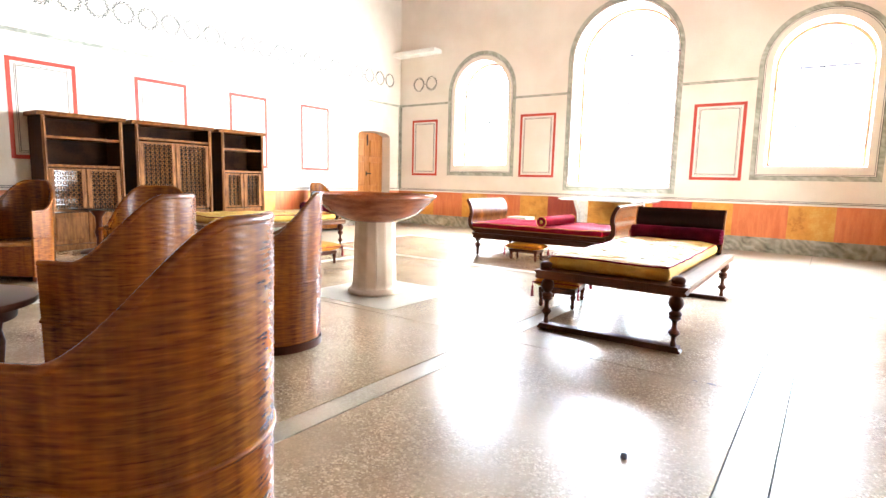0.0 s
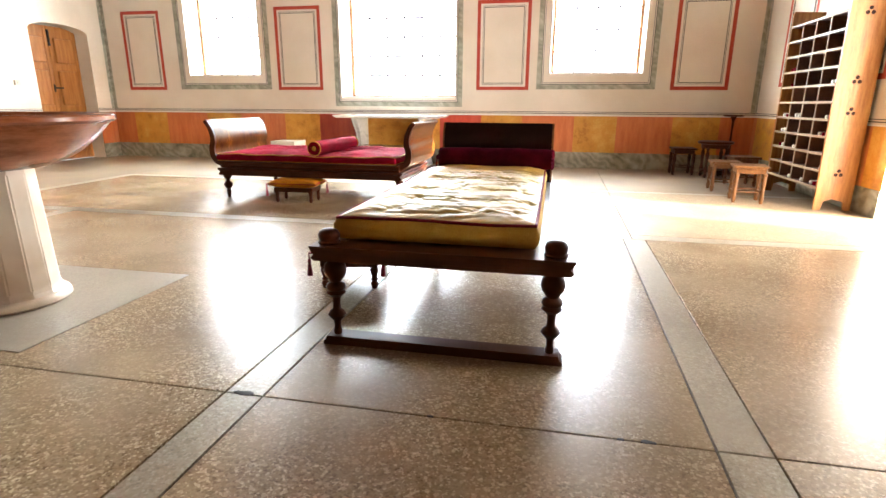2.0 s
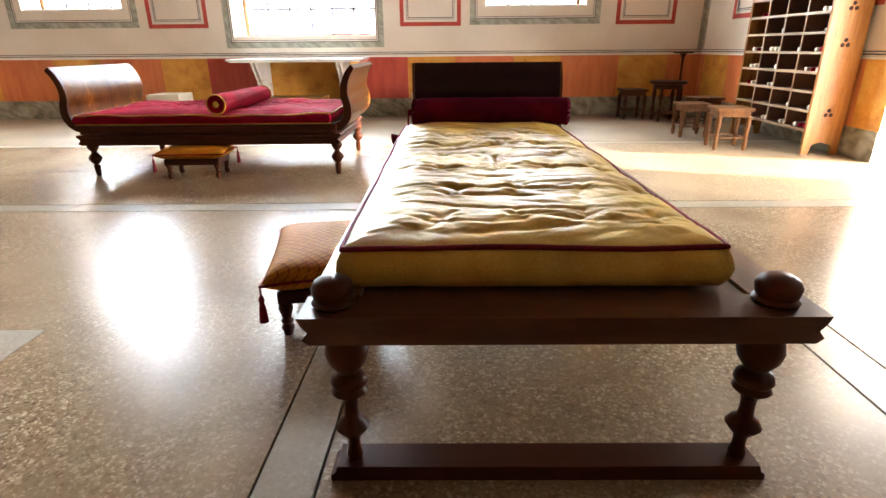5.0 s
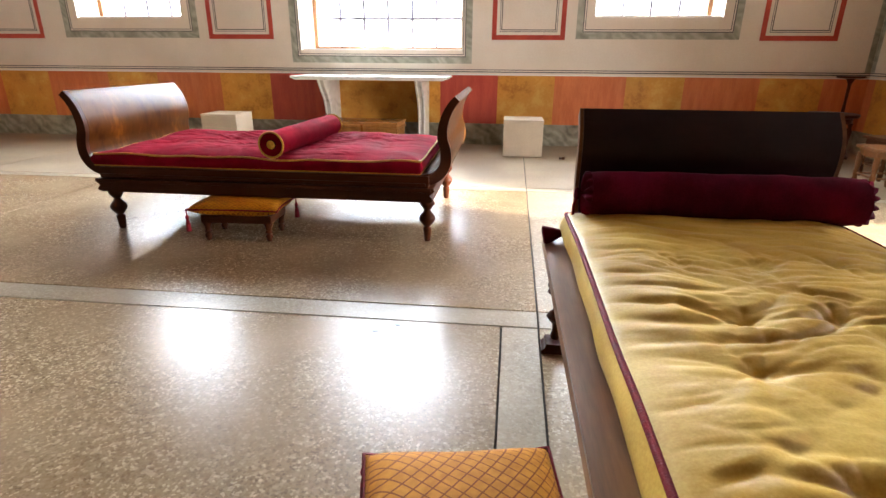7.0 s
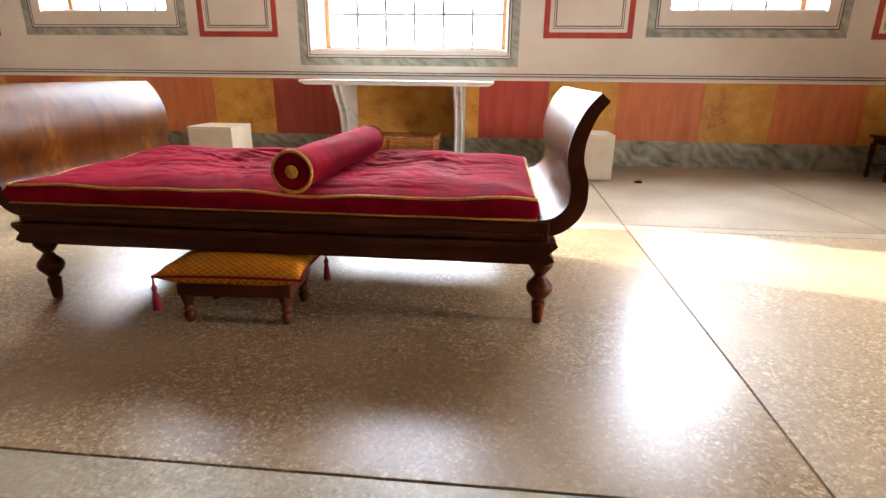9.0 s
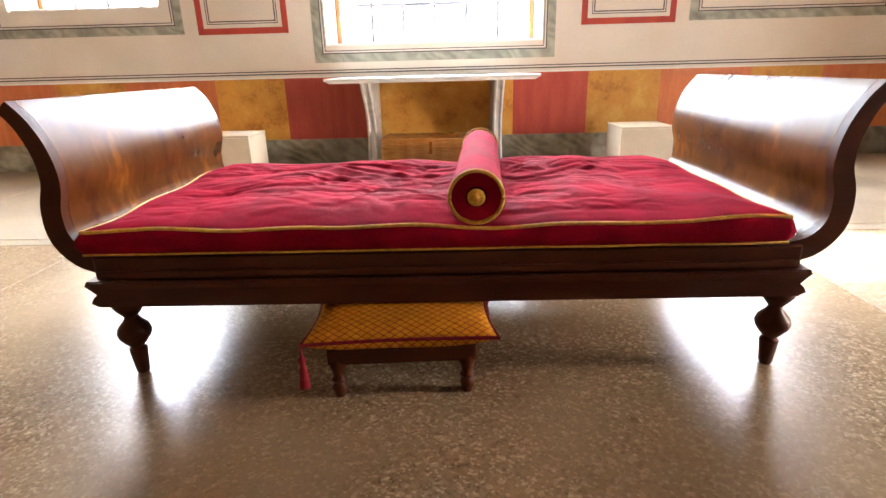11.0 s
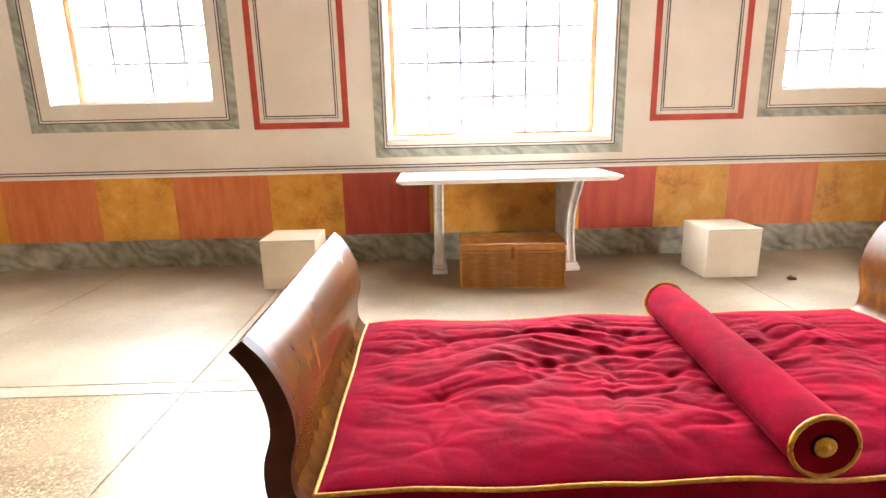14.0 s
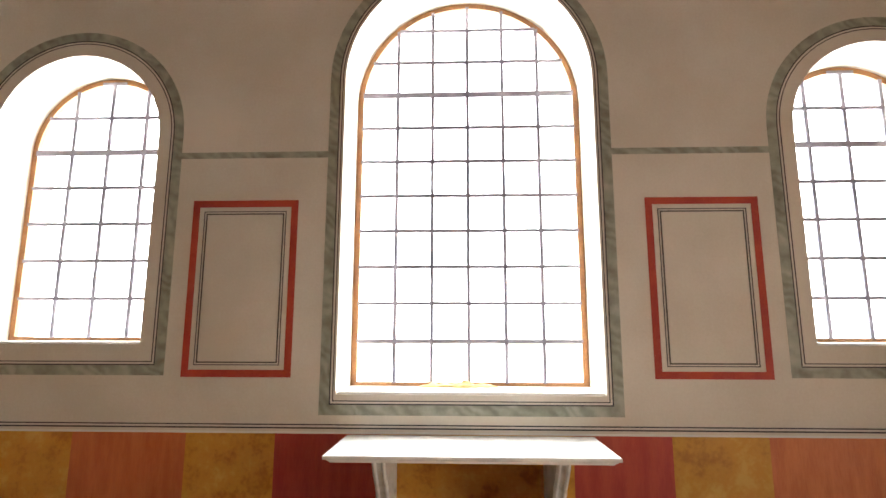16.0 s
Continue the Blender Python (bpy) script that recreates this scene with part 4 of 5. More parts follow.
# ---- day bed with a gold mattress ----
def day_bed(m):
    b = thing("day_bed", "dark wooden day bed with turned legs and curved headboard", "day bed", m, group="day beds")
    leg = [(0.020, 0.045), (0.022, 0.06), (0.016, 0.085), (0.018, 0.115), (0.034, 0.132), (0.045, 0.148), (0.034, 0.166), (0.020, 0.178), (0.018, 0.205), (0.020, 0.235), (0.030, 0.245), (0.048, 0.262), (0.040, 0.276), (0.049, 0.290),
           (0.044, 0.306), (0.026, 0.318), (0.034, 0.330), (0.050, 0.352), (0.056, 0.378), (0.050, 0.408), (0.030, 0.428), (0.034, 0.442)]
    L = 2.40
    for x in (-0.52, 0.52):
        for y in (0.04, L):
            part("leg", lathe(leg, 24, x, y), dark_wood, b, smooth=50)
    bar = [(-0.58, 0.0), (0.58, 0.0), (0.58, 0.018), (0.568, 0.026), (0.562, 0.046), (-0.562, 0.046), (-0.568, 0.026), (-0.58, 0.018)]
    part("floor_bar", sweep_profile(bar, -0.005, 0.085), dark_wood, b)
    part("floor_bar", sweep_profile(bar, L - 0.065, L + 0.025), dark_wood, b)
    cap = [(-0.59, 0.442), (0.59, 0.442), (0.605, 0.455), (0.59, 0.474), (0.605, 0.494), (0.613, 0.512), (-0.613, 0.512), (-0.605, 0.494), (-0.59, 0.474), (-0.605, 0.455)]
    part("foot_rail", sweep_profile(cap, -0.045, 0.075), foot_wood, b)
    side = [(-0.045, 0.442), (0.045, 0.442), (0.058, 0.455), (0.050, 0.475), (0.062, 0.505), (0.062, 0.514), (-0.062, 0.514), (-0.062, 0.505), (-0.05, 0.475), (-0.058, 0.455)]
    for x in (-0.545, 0.545):
        part("side_rail", sweep_profile([(x + u, z) for u, z in side], 0.076, L + 0.06), rail_wood, b)
    part("slat_base", box(-0.482, 0.482, 0.077, L + 0.02, 0.465, 0.505, 0.004), brown_wood, b)
    for x in (-0.54, 0.525):
        part("corner_knob", lathe([(0.050, 0.5125), (0.054, 0.520), (0.046, 0.528), (0.050, 0.540), (0.052, 0.556), (0.044, 0.572), (0.026, 0.582), (0.004, 0.585)], 24, x, 0.035), dark_wood, b, smooth=60)
    back = catmull([(2.39, 0.515), (2.43, 0.57), (2.485, 0.65), (2.50, 0.74), (2.49, 0.83), (2.505, 0.91), (2.555, 0.98)], 6)
    bm = bmesh.new()
    rows = []
    for k, (y, z) in enumerate(back):
        a, c = Vector(back[max(0, k - 1)]), Vector(back[min(len(back) - 1, k + 1)])
        t = (c - a).normalized()
        n = Vector((-t.y, t.x)) * 0.026
        rows.append(((y + n.x, z + n.y), (y - n.x, z - n.y)))
    outline = [r[0] for r in rows] + [r[1] for r in rows][::-1]
    va = [bm.verts.new((-0.47, y, z)) for y, z in outline]
    vb = [bm.verts.new((0.47, y, z)) for y, z in outline]
    for i in range(len(outline)):
        j = (i + 1) % len(outline)
        bm.faces.new((va[i], va[j], vb[j], vb[i]))
    bm.faces.new(va[::-1])
    bm.faces.new(vb)
    part("headboard", bm, headboard_wood, b, "dark glossy curved headboard", smooth=35)
    for x in (-0.478, 0.478):
        bm = bmesh.new()
        wide = [(y - 0.008, z) if i >= len(rows) else (y + 0.0, z) for i, (y, z) in enumerate(outline)]
        va = [bm.verts.new((x - 0.007, y, z)) for y, z in wide]
        vb = [bm.verts.new((x + 0.007, y, z)) for y, z in wide]
        for i in range(len(wide)):
            j = (i + 1) % len(wide)
            bm.faces.new((va[i], va[j], vb[j], vb[i]))
        bm.faces.new(va[::-1])
        bm.faces.new(vb)
        part("headboard_edge", bm, rail_wood, b)
    return b


def gold_mattress(m):
    tufts = [(x + (0.03 if k % 2 else -0.02), y + 0.05 * x) for k, y in enumerate((0.31, 0.61, 0.94, 1.46, 1.78)) for x in (-0.26, -0.05, 0.16, 0.35)] + [(-0.06, 1.16), (0.22, 1.20), (-0.29, 1.22)]
    folds = [(-0.36, 0.95, -0.14, 0.92, 0.008), (0.06, 0.98, 0.26, 0.92, 0.014), (-0.30, 0.62, -0.05, 0.60, 0.007), (-0.05, 0.60, 0.20, 0.62, 0.008), (-0.08, 1.46, 0.10, 1.50, 0.010), (-0.08, 0.31, 0.18, 0.26, 0.010), (-0.34, 1.47, -0.18, 1.43, 0.009), (-0.06, 1.16, -0.05, 0.94, 0.008)]
    bm, seam, foot = mattress(-0.528, 0.43, 0.115, 2.34, 0.516, 0.622, tufts, 0.0125, 9.0, 160, 360, puff=0.036, lines=(3.0, 10.0), depth=0.66, creases=folds, star=0.7)
    g = thing("mattress", "gold satin tufted mattress with dark red piping", "mattress", m, group="gold mattresses")
    part("cover", bm, gold_cloth, g, smooth=180)
    part("top_piping", tube([(p.x, p.y, p.z) for p in seam[::2]], 0.008, 8, True), red_cord, g, smooth=60)
    return g


def claret_bolster(m):
    b = thing("bolster", "claret velvet bolster with gathered ends and tassels", "bolster", m, group="claret bolsters")
    L, r = 0.93, 0.088
    part("cover", bolster_bm(L, r, 5.0), claret_cloth, b, smooth=60)
    for y, s in ((0.0, -1), (L, 1)):
        bm = bmesh.new()
        rings = []
        knot = ((0.22, 0.026), (0.17, 0.034), (0.25, 0.044), (0.16, 0.052)) if s < 0 else ((0.2, 0.020), (0.02, 0.016))
        for k, (rr, h) in enumerate(((0.93, 0.0), (0.86, 0.012), (0.66, 0.020), (0.42, 0.022)) + knot):
            pleat = 0.10 if 0 < k < 5 else 0.03
            rings.append([bm.verts.new((r * rr * (1 + pleat * math.cos(14 * a)) * math.cos(a), r * rr * (1 + pleat * math.cos(14 * a)) * math.sin(a), h + 0.006 * pleat * 10 * math.cos(14 * a))) for a in [2 * math.pi * i / 84 for i in range(84)]])
        for p, q in zip(rings, rings[1:]):
            for i in range(84):
                bm.faces.new((p[i], p[(i + 1) % 84], q[(i + 1) % 84], q[i]))
        bm.faces.new(rings[-1])
        part("gathered_end", bm, claret_cloth, b, "pleated claret end drawn into a knot", at=pose(0, y, 0, 90 if s < 0 else -90, 0, 0), smooth=70)
        if s > 0:
            continue
        part("cord", tube([(0, -0.042, 0.0), (-0.004, -0.052, -0.045), (-0.006, -0.052, -0.10), (-0.006, -0.058, -0.150)], 0.006, 6), red_cord, b, smooth=60)
        part("cord_ring", tube(circle_path(0.013, 0.0, 16), 0.005, 6, True), gold_cord, b, "thin gold binding", at=pose(-0.006, -0.057, -0.142, 90, 0, 0), smooth=60)
        part("tassel", lathe([(0.004, 0.0), (0.015, 0.010), (0.017, 0.020), (0.012, 0.028), (0.022, 0.05), (0.040, 0.098), (0.030, 0.102), (0.004, 0.098)], 18), claret_cloth, b, at=pose(-0.006, -0.058, -0.152, 0, 0, 0) @ pose(0, 0, 0, 101, 0, 0), smooth=50)
    return b


bed_at = pose(-1.38, 4.60, 0, 0, 0, 0)
near_bed = day_bed(bed_at)
near_mattress = gold_mattress(bed_at)
near_bolster = claret_bolster(bed_at @ pose(-0.455, 2.30, 0.708, 0, 0, -90))
shift = pose(-7.82, 4.84, 0, 0, 0, -5)
copy_thing(near_bed, shift)
copy_thing(near_mattress, shift)
copy_thing(near_bolster, shift @ pose(-0.455, 2.30, 0.708, 0, 0, -90))


# ---- stone basin on a column ----
def basin():
    b = thing("basin", "wide red-brown stone bowl on a cream fluted column", "basin", pose(-4.03, 4.77, 0))
    outer = catmull([(0.20, 0.79), (0.30, 0.80), (0.45, 0.865), (0.56, 0.955), (0.625, 1.025), (0.638, 1.043)], 5)
    inner = catmull([(0.61, 1.08), (0.54, 1.005), (0.42, 0.905), (0.2, 0.85), (0.01, 0.84)], 4)
    rim = [(0.655, 1.047), (0.672, 1.06), (0.672, 1.08), (0.655, 1.093), (0.628, 1.093)]
    part("bowl", lathe(outer + rim + inner, 64), bowl_wood, b, "polished red-brown bowl", smooth=40)
    bm = bmesh.new()
    n = 14
    rings = []
    for z, r in ((0.055, 0.262), (0.075, 0.250), (0.10, 0.245), (0.76, 0.222), (0.79, 0.222)):
        rings.append([bm.verts.new((r * math.cos(2 * math.pi * (i + 0.3) / n), r * math.sin(2 * math.pi * (i + 0.3) / n), z)) for i in range(n)])
    for a, c in zip(rings, rings[1:]):
        for i in range(n):
            bm.faces.new((a[i], a[(i + 1) % n], c[(i + 1) % n], c[i]))
    bm.faces.new(rings[0][::-1])
    bm.faces.new(rings[-1])
    bmesh.ops.bevel(bm, geom=[e for e in bm.edges if abs(e.verts[0].co.z - e.verts[1].co.z) > 0.3], offset=0.008, segments=2, affect="EDGES")
    part("column", bm, marble_cream, b, "faceted cream marble column")
    part("base_ring", lathe([(0.285, 0.0), (0.295, 0.012), (0.292, 0.032), (0.278, 0.048), (0.262, 0.054)], 40), marble_cream, b, smooth=40)


basin()


# ---- console table, hamper, blocks under the middle window ----
def console():
    t = thing("console_table", "white marble console table with scrolled slab legs", "table", pose(-3.925, 0, 0))
    part("tabletop", box(-1.02, 1.02, 11.88, Y1 - 0.008, 0.914, 0.942, 0.009), marble_white, t)
    part("top_moulding", sweep_profile([(-1.0, 0.9135), (1.0, 0.9135), (0.994, 0.905), (0.978, 0.9), (0.972, 0.893), (-0.972, 0.893), (-0.978, 0.9), (-0.994, 0.905)], 11.905, Y1 - 0.03), marble_white, t)
    front = catmull([(11.98, 0.892), (12.06, 0.78), (12.20, 0.62), (12.26, 0.42), (12.24, 0.24), (12.19, 0.11), (12.17, 0.075)], 6)
    prof = [(Y1 - 0.035, 0.892)] + front + [(Y1 - 0.035, 0.075)]
    for x in (-0.645, 0.645):
        bm = bmesh.new()
        va = [bm.verts.new((x - 0.05, y, z)) for y, z in prof]
        vb = [bm.verts.new((x + 0.05, y, z)) for y, z in prof]
        for i in range(len(prof)):
            j = (i + 1) % len(prof)
            bm.faces.new((va[i], va[j], vb[j], vb[i]))
        bm.faces.new(va[::-1])
        bm.faces.new(vb)
        leg = part("leg", bm, marble_white, t, smooth=30)
        for dx in (-0.032, 0.032):
            part("leg_bead", tube([(x + dx, y - 0.004, z) for y, z in front], 0.014, 8), marble_white, leg, smooth=60)
        part("foot", join(box(x - 0.072, x + 0.072, 12.10, Y1 - 0.03, 0.0, 0.045, 0.006), box(x - 0.062, x + 0.062, 12.12, Y1 - 0.03, 0.0455, 0.076, 0.008)), marble_white, leg)


console()


def hamper():
    h = thing("hamper", "rectangular woven wicker hamper with hinged lid", "hamper", pose(-3.93, 11.83, 0, 0, 0, -3))
    W, D, H = 0.45, 0.22, 0.405
    part("body", box(-W, W, -D, D, 0.0, H - 0.07, 0.012), wicker_pale, h)
    part("lid", box(-W - 0.006, W + 0.006, -D - 0.006, D + 0.006, H - 0.068, H, 0.014), wicker_pale, h)
    for z in (0.012, H - 0.078, H - 0.010):
        e = 0.010
        loop = [(-W - e, -D - e, z), (W + e, -D - e, z), (W + e, D + e, z), (-W - e, D + e, z)]
        part("woven_edge", tube(loop, 0.010, 8, True), wicker_pale, h)
    for x in (-W - 0.004, W + 0.004):
        part("corner_post", tube([(x, -D - 0.004, 0.0), (x, -D - 0.004, H - 0.075)], 0.010, 8), wicker_pale, h)
    part("hasp", join(box(-0.014, 0.014, -D - 0.022, -D - 0.008, H - 0.14, H - 0.03, 0.004), tube([(0.014 * math.cos(a), -D - 0.026, H - 0.115 + 0.014 * math.sin(a)) for a in [k * math.pi / 6 for k in range(12)]], 0.004, 6, True)), wicker_dark, h)
    for k in range(44):
        x = -W + 0.02 + (2 * W - 0.04) * k / 43
        part("stake", tube([(x, -D - 0.004, 0.02), (x + 0.002, -D - 0.006, 0.15), (x, -D - 0.004, H - 0.085)], 0.0032, 5), wicker_pale, h)


hamper()
for x, y in ((-5.925, 12.0), (-1.92, 11.975)):
    blk = thing("plinth_block", "cream painted block standing on the floor near wall", "block", pose(x, y, 0, 0, 0, 0), group="cream blocks")
    part("block_body", box(-0.245, 0.245, -0.24, 0.24, 0.0, 0.430, 0.008), cube_paint, blk)
    part("block_lid", box(-0.247, 0.247, -0.242, 0.242, 0.4305, 0.450, 0.005), cube_paint, blk)
tagged(part("debris", box(-1.47, -1.40, 11.60, 11.64, 0.0, 0.02, 0.008), shaded_wood), "small brown crumb of debris on the floor", "debris")


# ---- pigeonhole shelf, stools, small tables by the east wall ----
def pigeonholes():
    s = thing("pigeonhole_shelf", "tall honey pine rack of pigeonholes holding small rolls", "shelf", pose(0, 0, 0))
    xf, xb, y0, y1 = 2.065, 2.44, 9.09, 10.56
    for y, nm in ((y0, 0), (y1, 1)):
        bm = bmesh.new()
        prof = [(xf, 0.0), (xf + 0.07, 0.0), (xf + 0.09, 0.10), (xf + 0.17, 0.13), (xb - 0.09, 0.10), (xb - 0.07, 0.0), (xb, 0.0), (xb, 2.31), (xf + 0.02, 2.325), (xf, 2.30)]
        va = [bm.verts.new((x, y - 0.017, z)) for x, z in prof]
        vb = [bm.verts.new((x, y + 0.017, z)) for x, z in prof]
        for i in range(len(prof)):
            j = (i + 1) % len(prof)
            bm.faces.new((va[i], va[j], vb[j], vb[i]))
        bm.faces.new(va[::-1])
        bm.faces.new(vb)
        end = part("side_panel", bm, honey_wood, s)
        if nm == 0:
            for z in (2.11, 1.42, 1.09, 0.42):
                # near-black discs laid on the panel imitate the darkness of trefoil holes
                cut = None
                for k in range(3):
                    a = math.pi / 2 + 2 * math.pi * k / 3
                    disc = lathe([(0.020, 0), (0.020, 0.004)], 14, 0.030 * math.cos(a), 0.030 * math.sin(a))
                    cut = join(cut, disc)
                part("trefoil", cut, shaded_wood, end, "dark trefoil discs painting the shade of cut holes", at=pose((xf + xb) / 2, y - 0.0172, z, 90, 0, 0))
    # back and boards carry the shade of the deep holes in their colour
    part("back_panel", box(xb - 0.012, xb - 0.002, y0 + 0.018, y1 - 0.018, 0.25, 2.13), shaded_wood, s)
    rows, cols = 10, 4
    pitch = (2.13 - 0.25) / rows
    width = (y1 - y0 - 0.04) / cols
    for r in range(rows + 1):
        z = 0.25 + pitch * r
        part("shelf_board", box(xf + 0.006, xb - 0.013, y0 + 0.018, y1 - 0.018, z - 0.009, z + 0.009, 0.002), rack_shaded, s)
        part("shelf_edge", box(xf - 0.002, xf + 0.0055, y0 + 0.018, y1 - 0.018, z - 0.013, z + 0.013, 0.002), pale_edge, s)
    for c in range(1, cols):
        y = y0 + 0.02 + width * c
        part("divider", box(xf + 0.010, xb - 0.013, y - 0.007, y + 0.007, 0.264, 2.116), rack_shaded, s)
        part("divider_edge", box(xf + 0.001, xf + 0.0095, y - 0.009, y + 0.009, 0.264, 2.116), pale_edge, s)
    rnd = random.Random(5)
    for r in range(rows):
        for c in range(cols):
            if rnd.random() < 0.65 and r < 8:
                for k in range(rnd.randint(1, 3)):
                    rr = rnd.uniform(0.016, 0.026)
                    y = y0 + 0.02 + width * (c + 0.18 + 0.24 * k + rnd.uniform(-0.03, 0.03))
                    z = 0.25 + pitch * r + 0.0105 + rr
                    roll = part("paper_roll", lathe([(rr * 0.5, 0.0), (rr, 0.002), (rr, 0.22), (rr * 0.5, 0.222)], 12), paper if rnd.random() < 0.75 else crimson_cloth, None, at=pose(xf + 0.03, y, z, 0, 90, 0), smooth=50)
                    tagged(roll, "small pale paper roll lying in a pigeonhole", "paper roll", "paper rolls")


pigeonholes()


def stool(m, wood, h=0.46, w=0.36, label=""):
    s = thing("stool", label, "stool", m, group="low stools by the rack")
    part("seat", box(-w / 2 - 0.02, w / 2 + 0.02, -w / 2 - 0.02, w / 2 + 0.02, h - 0.03, h, 0.008), wood, s)
    part("apron", box(-w / 2 + 0.01, w / 2 - 0.01, -w / 2 + 0.01, w / 2 - 0.01, h - 0.095, h - 0.031, 0.004), wood, s)
    prof = [(0.016, 0.0), (0.022, 0.02), (0.028, 0.06), (0.020, 0.10), (0.026, 0.12), (0.026, 0.15), (0.019, 0.17), (0.027, 0.24), (0.030, 0.29), (0.022, 0.32), (0.030, 0.335), (0.030, h - 0.09)]
    for x in (-1, 1):
        for y in (-1, 1):
            part("leg", lathe(prof, 14, x * (w / 2 - 0.02), y * (w / 2 - 0.02)), wood, s, smooth=50)
    q = w / 2 - 0.02
    for a, c in (((-q, -q), (q, -q)), ((-q, q), (q, q)), ((-q, -q), (-q, q)), ((q, -q), (q, q))):
        part("stretcher", tube([(*a, 0.135), (*c, 0.135)], 0.009, 8), wood, s)
    return s


stool(pose(1.48, 9.52, 0, 0, 0, -8), stool_wood, 0.45, 0.34, "square honey-coloured stool with turned legs")
stool(pose(1.45, 10.40, 0, 0, 0, -5), stool_wood, 0.41, 0.34, "square brown wooden stool with turned legs")
stool(pose(1.85, 10.98, 0, 0, 0, 4), brown_wood, 0.43, 0.34, "brown wooden stool standing near the rack")
stool(pose(1.28, 12.2, 0, 0, 0, 0), dark_wood, 0.45, 0.34, "dark wooden stool standing against the dado")


def round_table(m, r, h, label, wood, leg_r, nm="side_table"):
    t = thing(nm, label, "table", m)
    part("tabletop", lathe([(r * 0.9, h - 0.045), (r, h - 0.035), (r + 0.005, h - 0.018), (r, h - 0.004), (r - 0.01, h)], 40), wood, t, smooth=40)
    part("apron", lathe([(r * 0.78, h - 0.11), (r * 0.80, h - 0.046)], 32), wood, t, smooth=40)
    prof = [(0.018, 0.0), (0.026, 0.03), (0.018, 0.08), (0.030, 0.14), (0.018, 0.2), (0.022, h * 0.5), (0.032, h * 0.66), (0.020, h * 0.75), (0.030, h - 0.10)]
    for k in range(4):
        a = math.pi / 4 + k * math.pi / 2
        part("leg", lathe(prof, 14, leg_r * math.cos(a), leg_r * math.sin(a)), wood, t, smooth=50)
    part("shelf", lathe([(leg_r * 0.9, 0.10), (leg_r * 0.92, 0.125)], 28), wood, t)
    return t


round_table(pose(1.70, 11.88, 0), 0.265, 0.585, "small dark round table with turned legs", dark_wood, 0.2)
ped = thing("pedestal_stand", "slim dark wooden stand with a small round top", "stand", pose(2.03, 12.28, 0))
part("stand_top", lathe([(0.12, 0.965), (0.155, 0.975), (0.155, 0.99), (0.14, 0.995)], 28), dark_wood, ped, smooth=40)
part("stem", lathe([(0.05, 0.06), (0.025, 0.10), (0.018, 0.3), (0.024, 0.5), (0.016, 0.7), (0.02, 0.9), (0.05, 0.964)], 16), dark_wood, ped, smooth=50)
part("foot", lathe([(0.17, 0.0), (0.17, 0.02), (0.10, 0.04), (0.05, 0.06)], 24), dark_wood, ped, smooth=40)


# ---- carved cabinets along the west wall ----
def lattice_panel(y0, y1, z0, z1, x):
    """An openwork screen of small rings between four rails."""
    bm = box(x - 0.012, x + 0.012, y0, y0 + 0.035, z0, z1)
    box(x - 0.012, x + 0.012, y1 - 0.035, y1, z0, z1, 0, bm)
    box(x - 0.012, x + 0.012, y0 + 0.035, y1 - 0.035, z0, z0 + 0.035, 0, bm)
    box(x - 0.012, x + 0.012, y0 + 0.035, y1 - 0.035, z1 - 0.035, z1, 0, bm)
    step = 0.074
    ny, nz = max(2, int((y1 - y0 - 0.07) / step)), max(3, int((z1 - z0 - 0.07) / step))
    for i in range(ny):
        for k in range(nz):
            cy = y0 + 0.035 + (y1 - y0 - 0.07) * (i + 0.5) / ny
            cz = z0 + 0.035 + (z1 - z0 - 0.07) * (k + 0.5) / nz
            ring = tube([(x, cy + 0.026 * math.cos(a), cz + 0.026 * math.sin(a)) for a in [j * math.pi / 4 for j in range(8)]], 0.009, 4, True)
            join(bm, ring)
    return bm


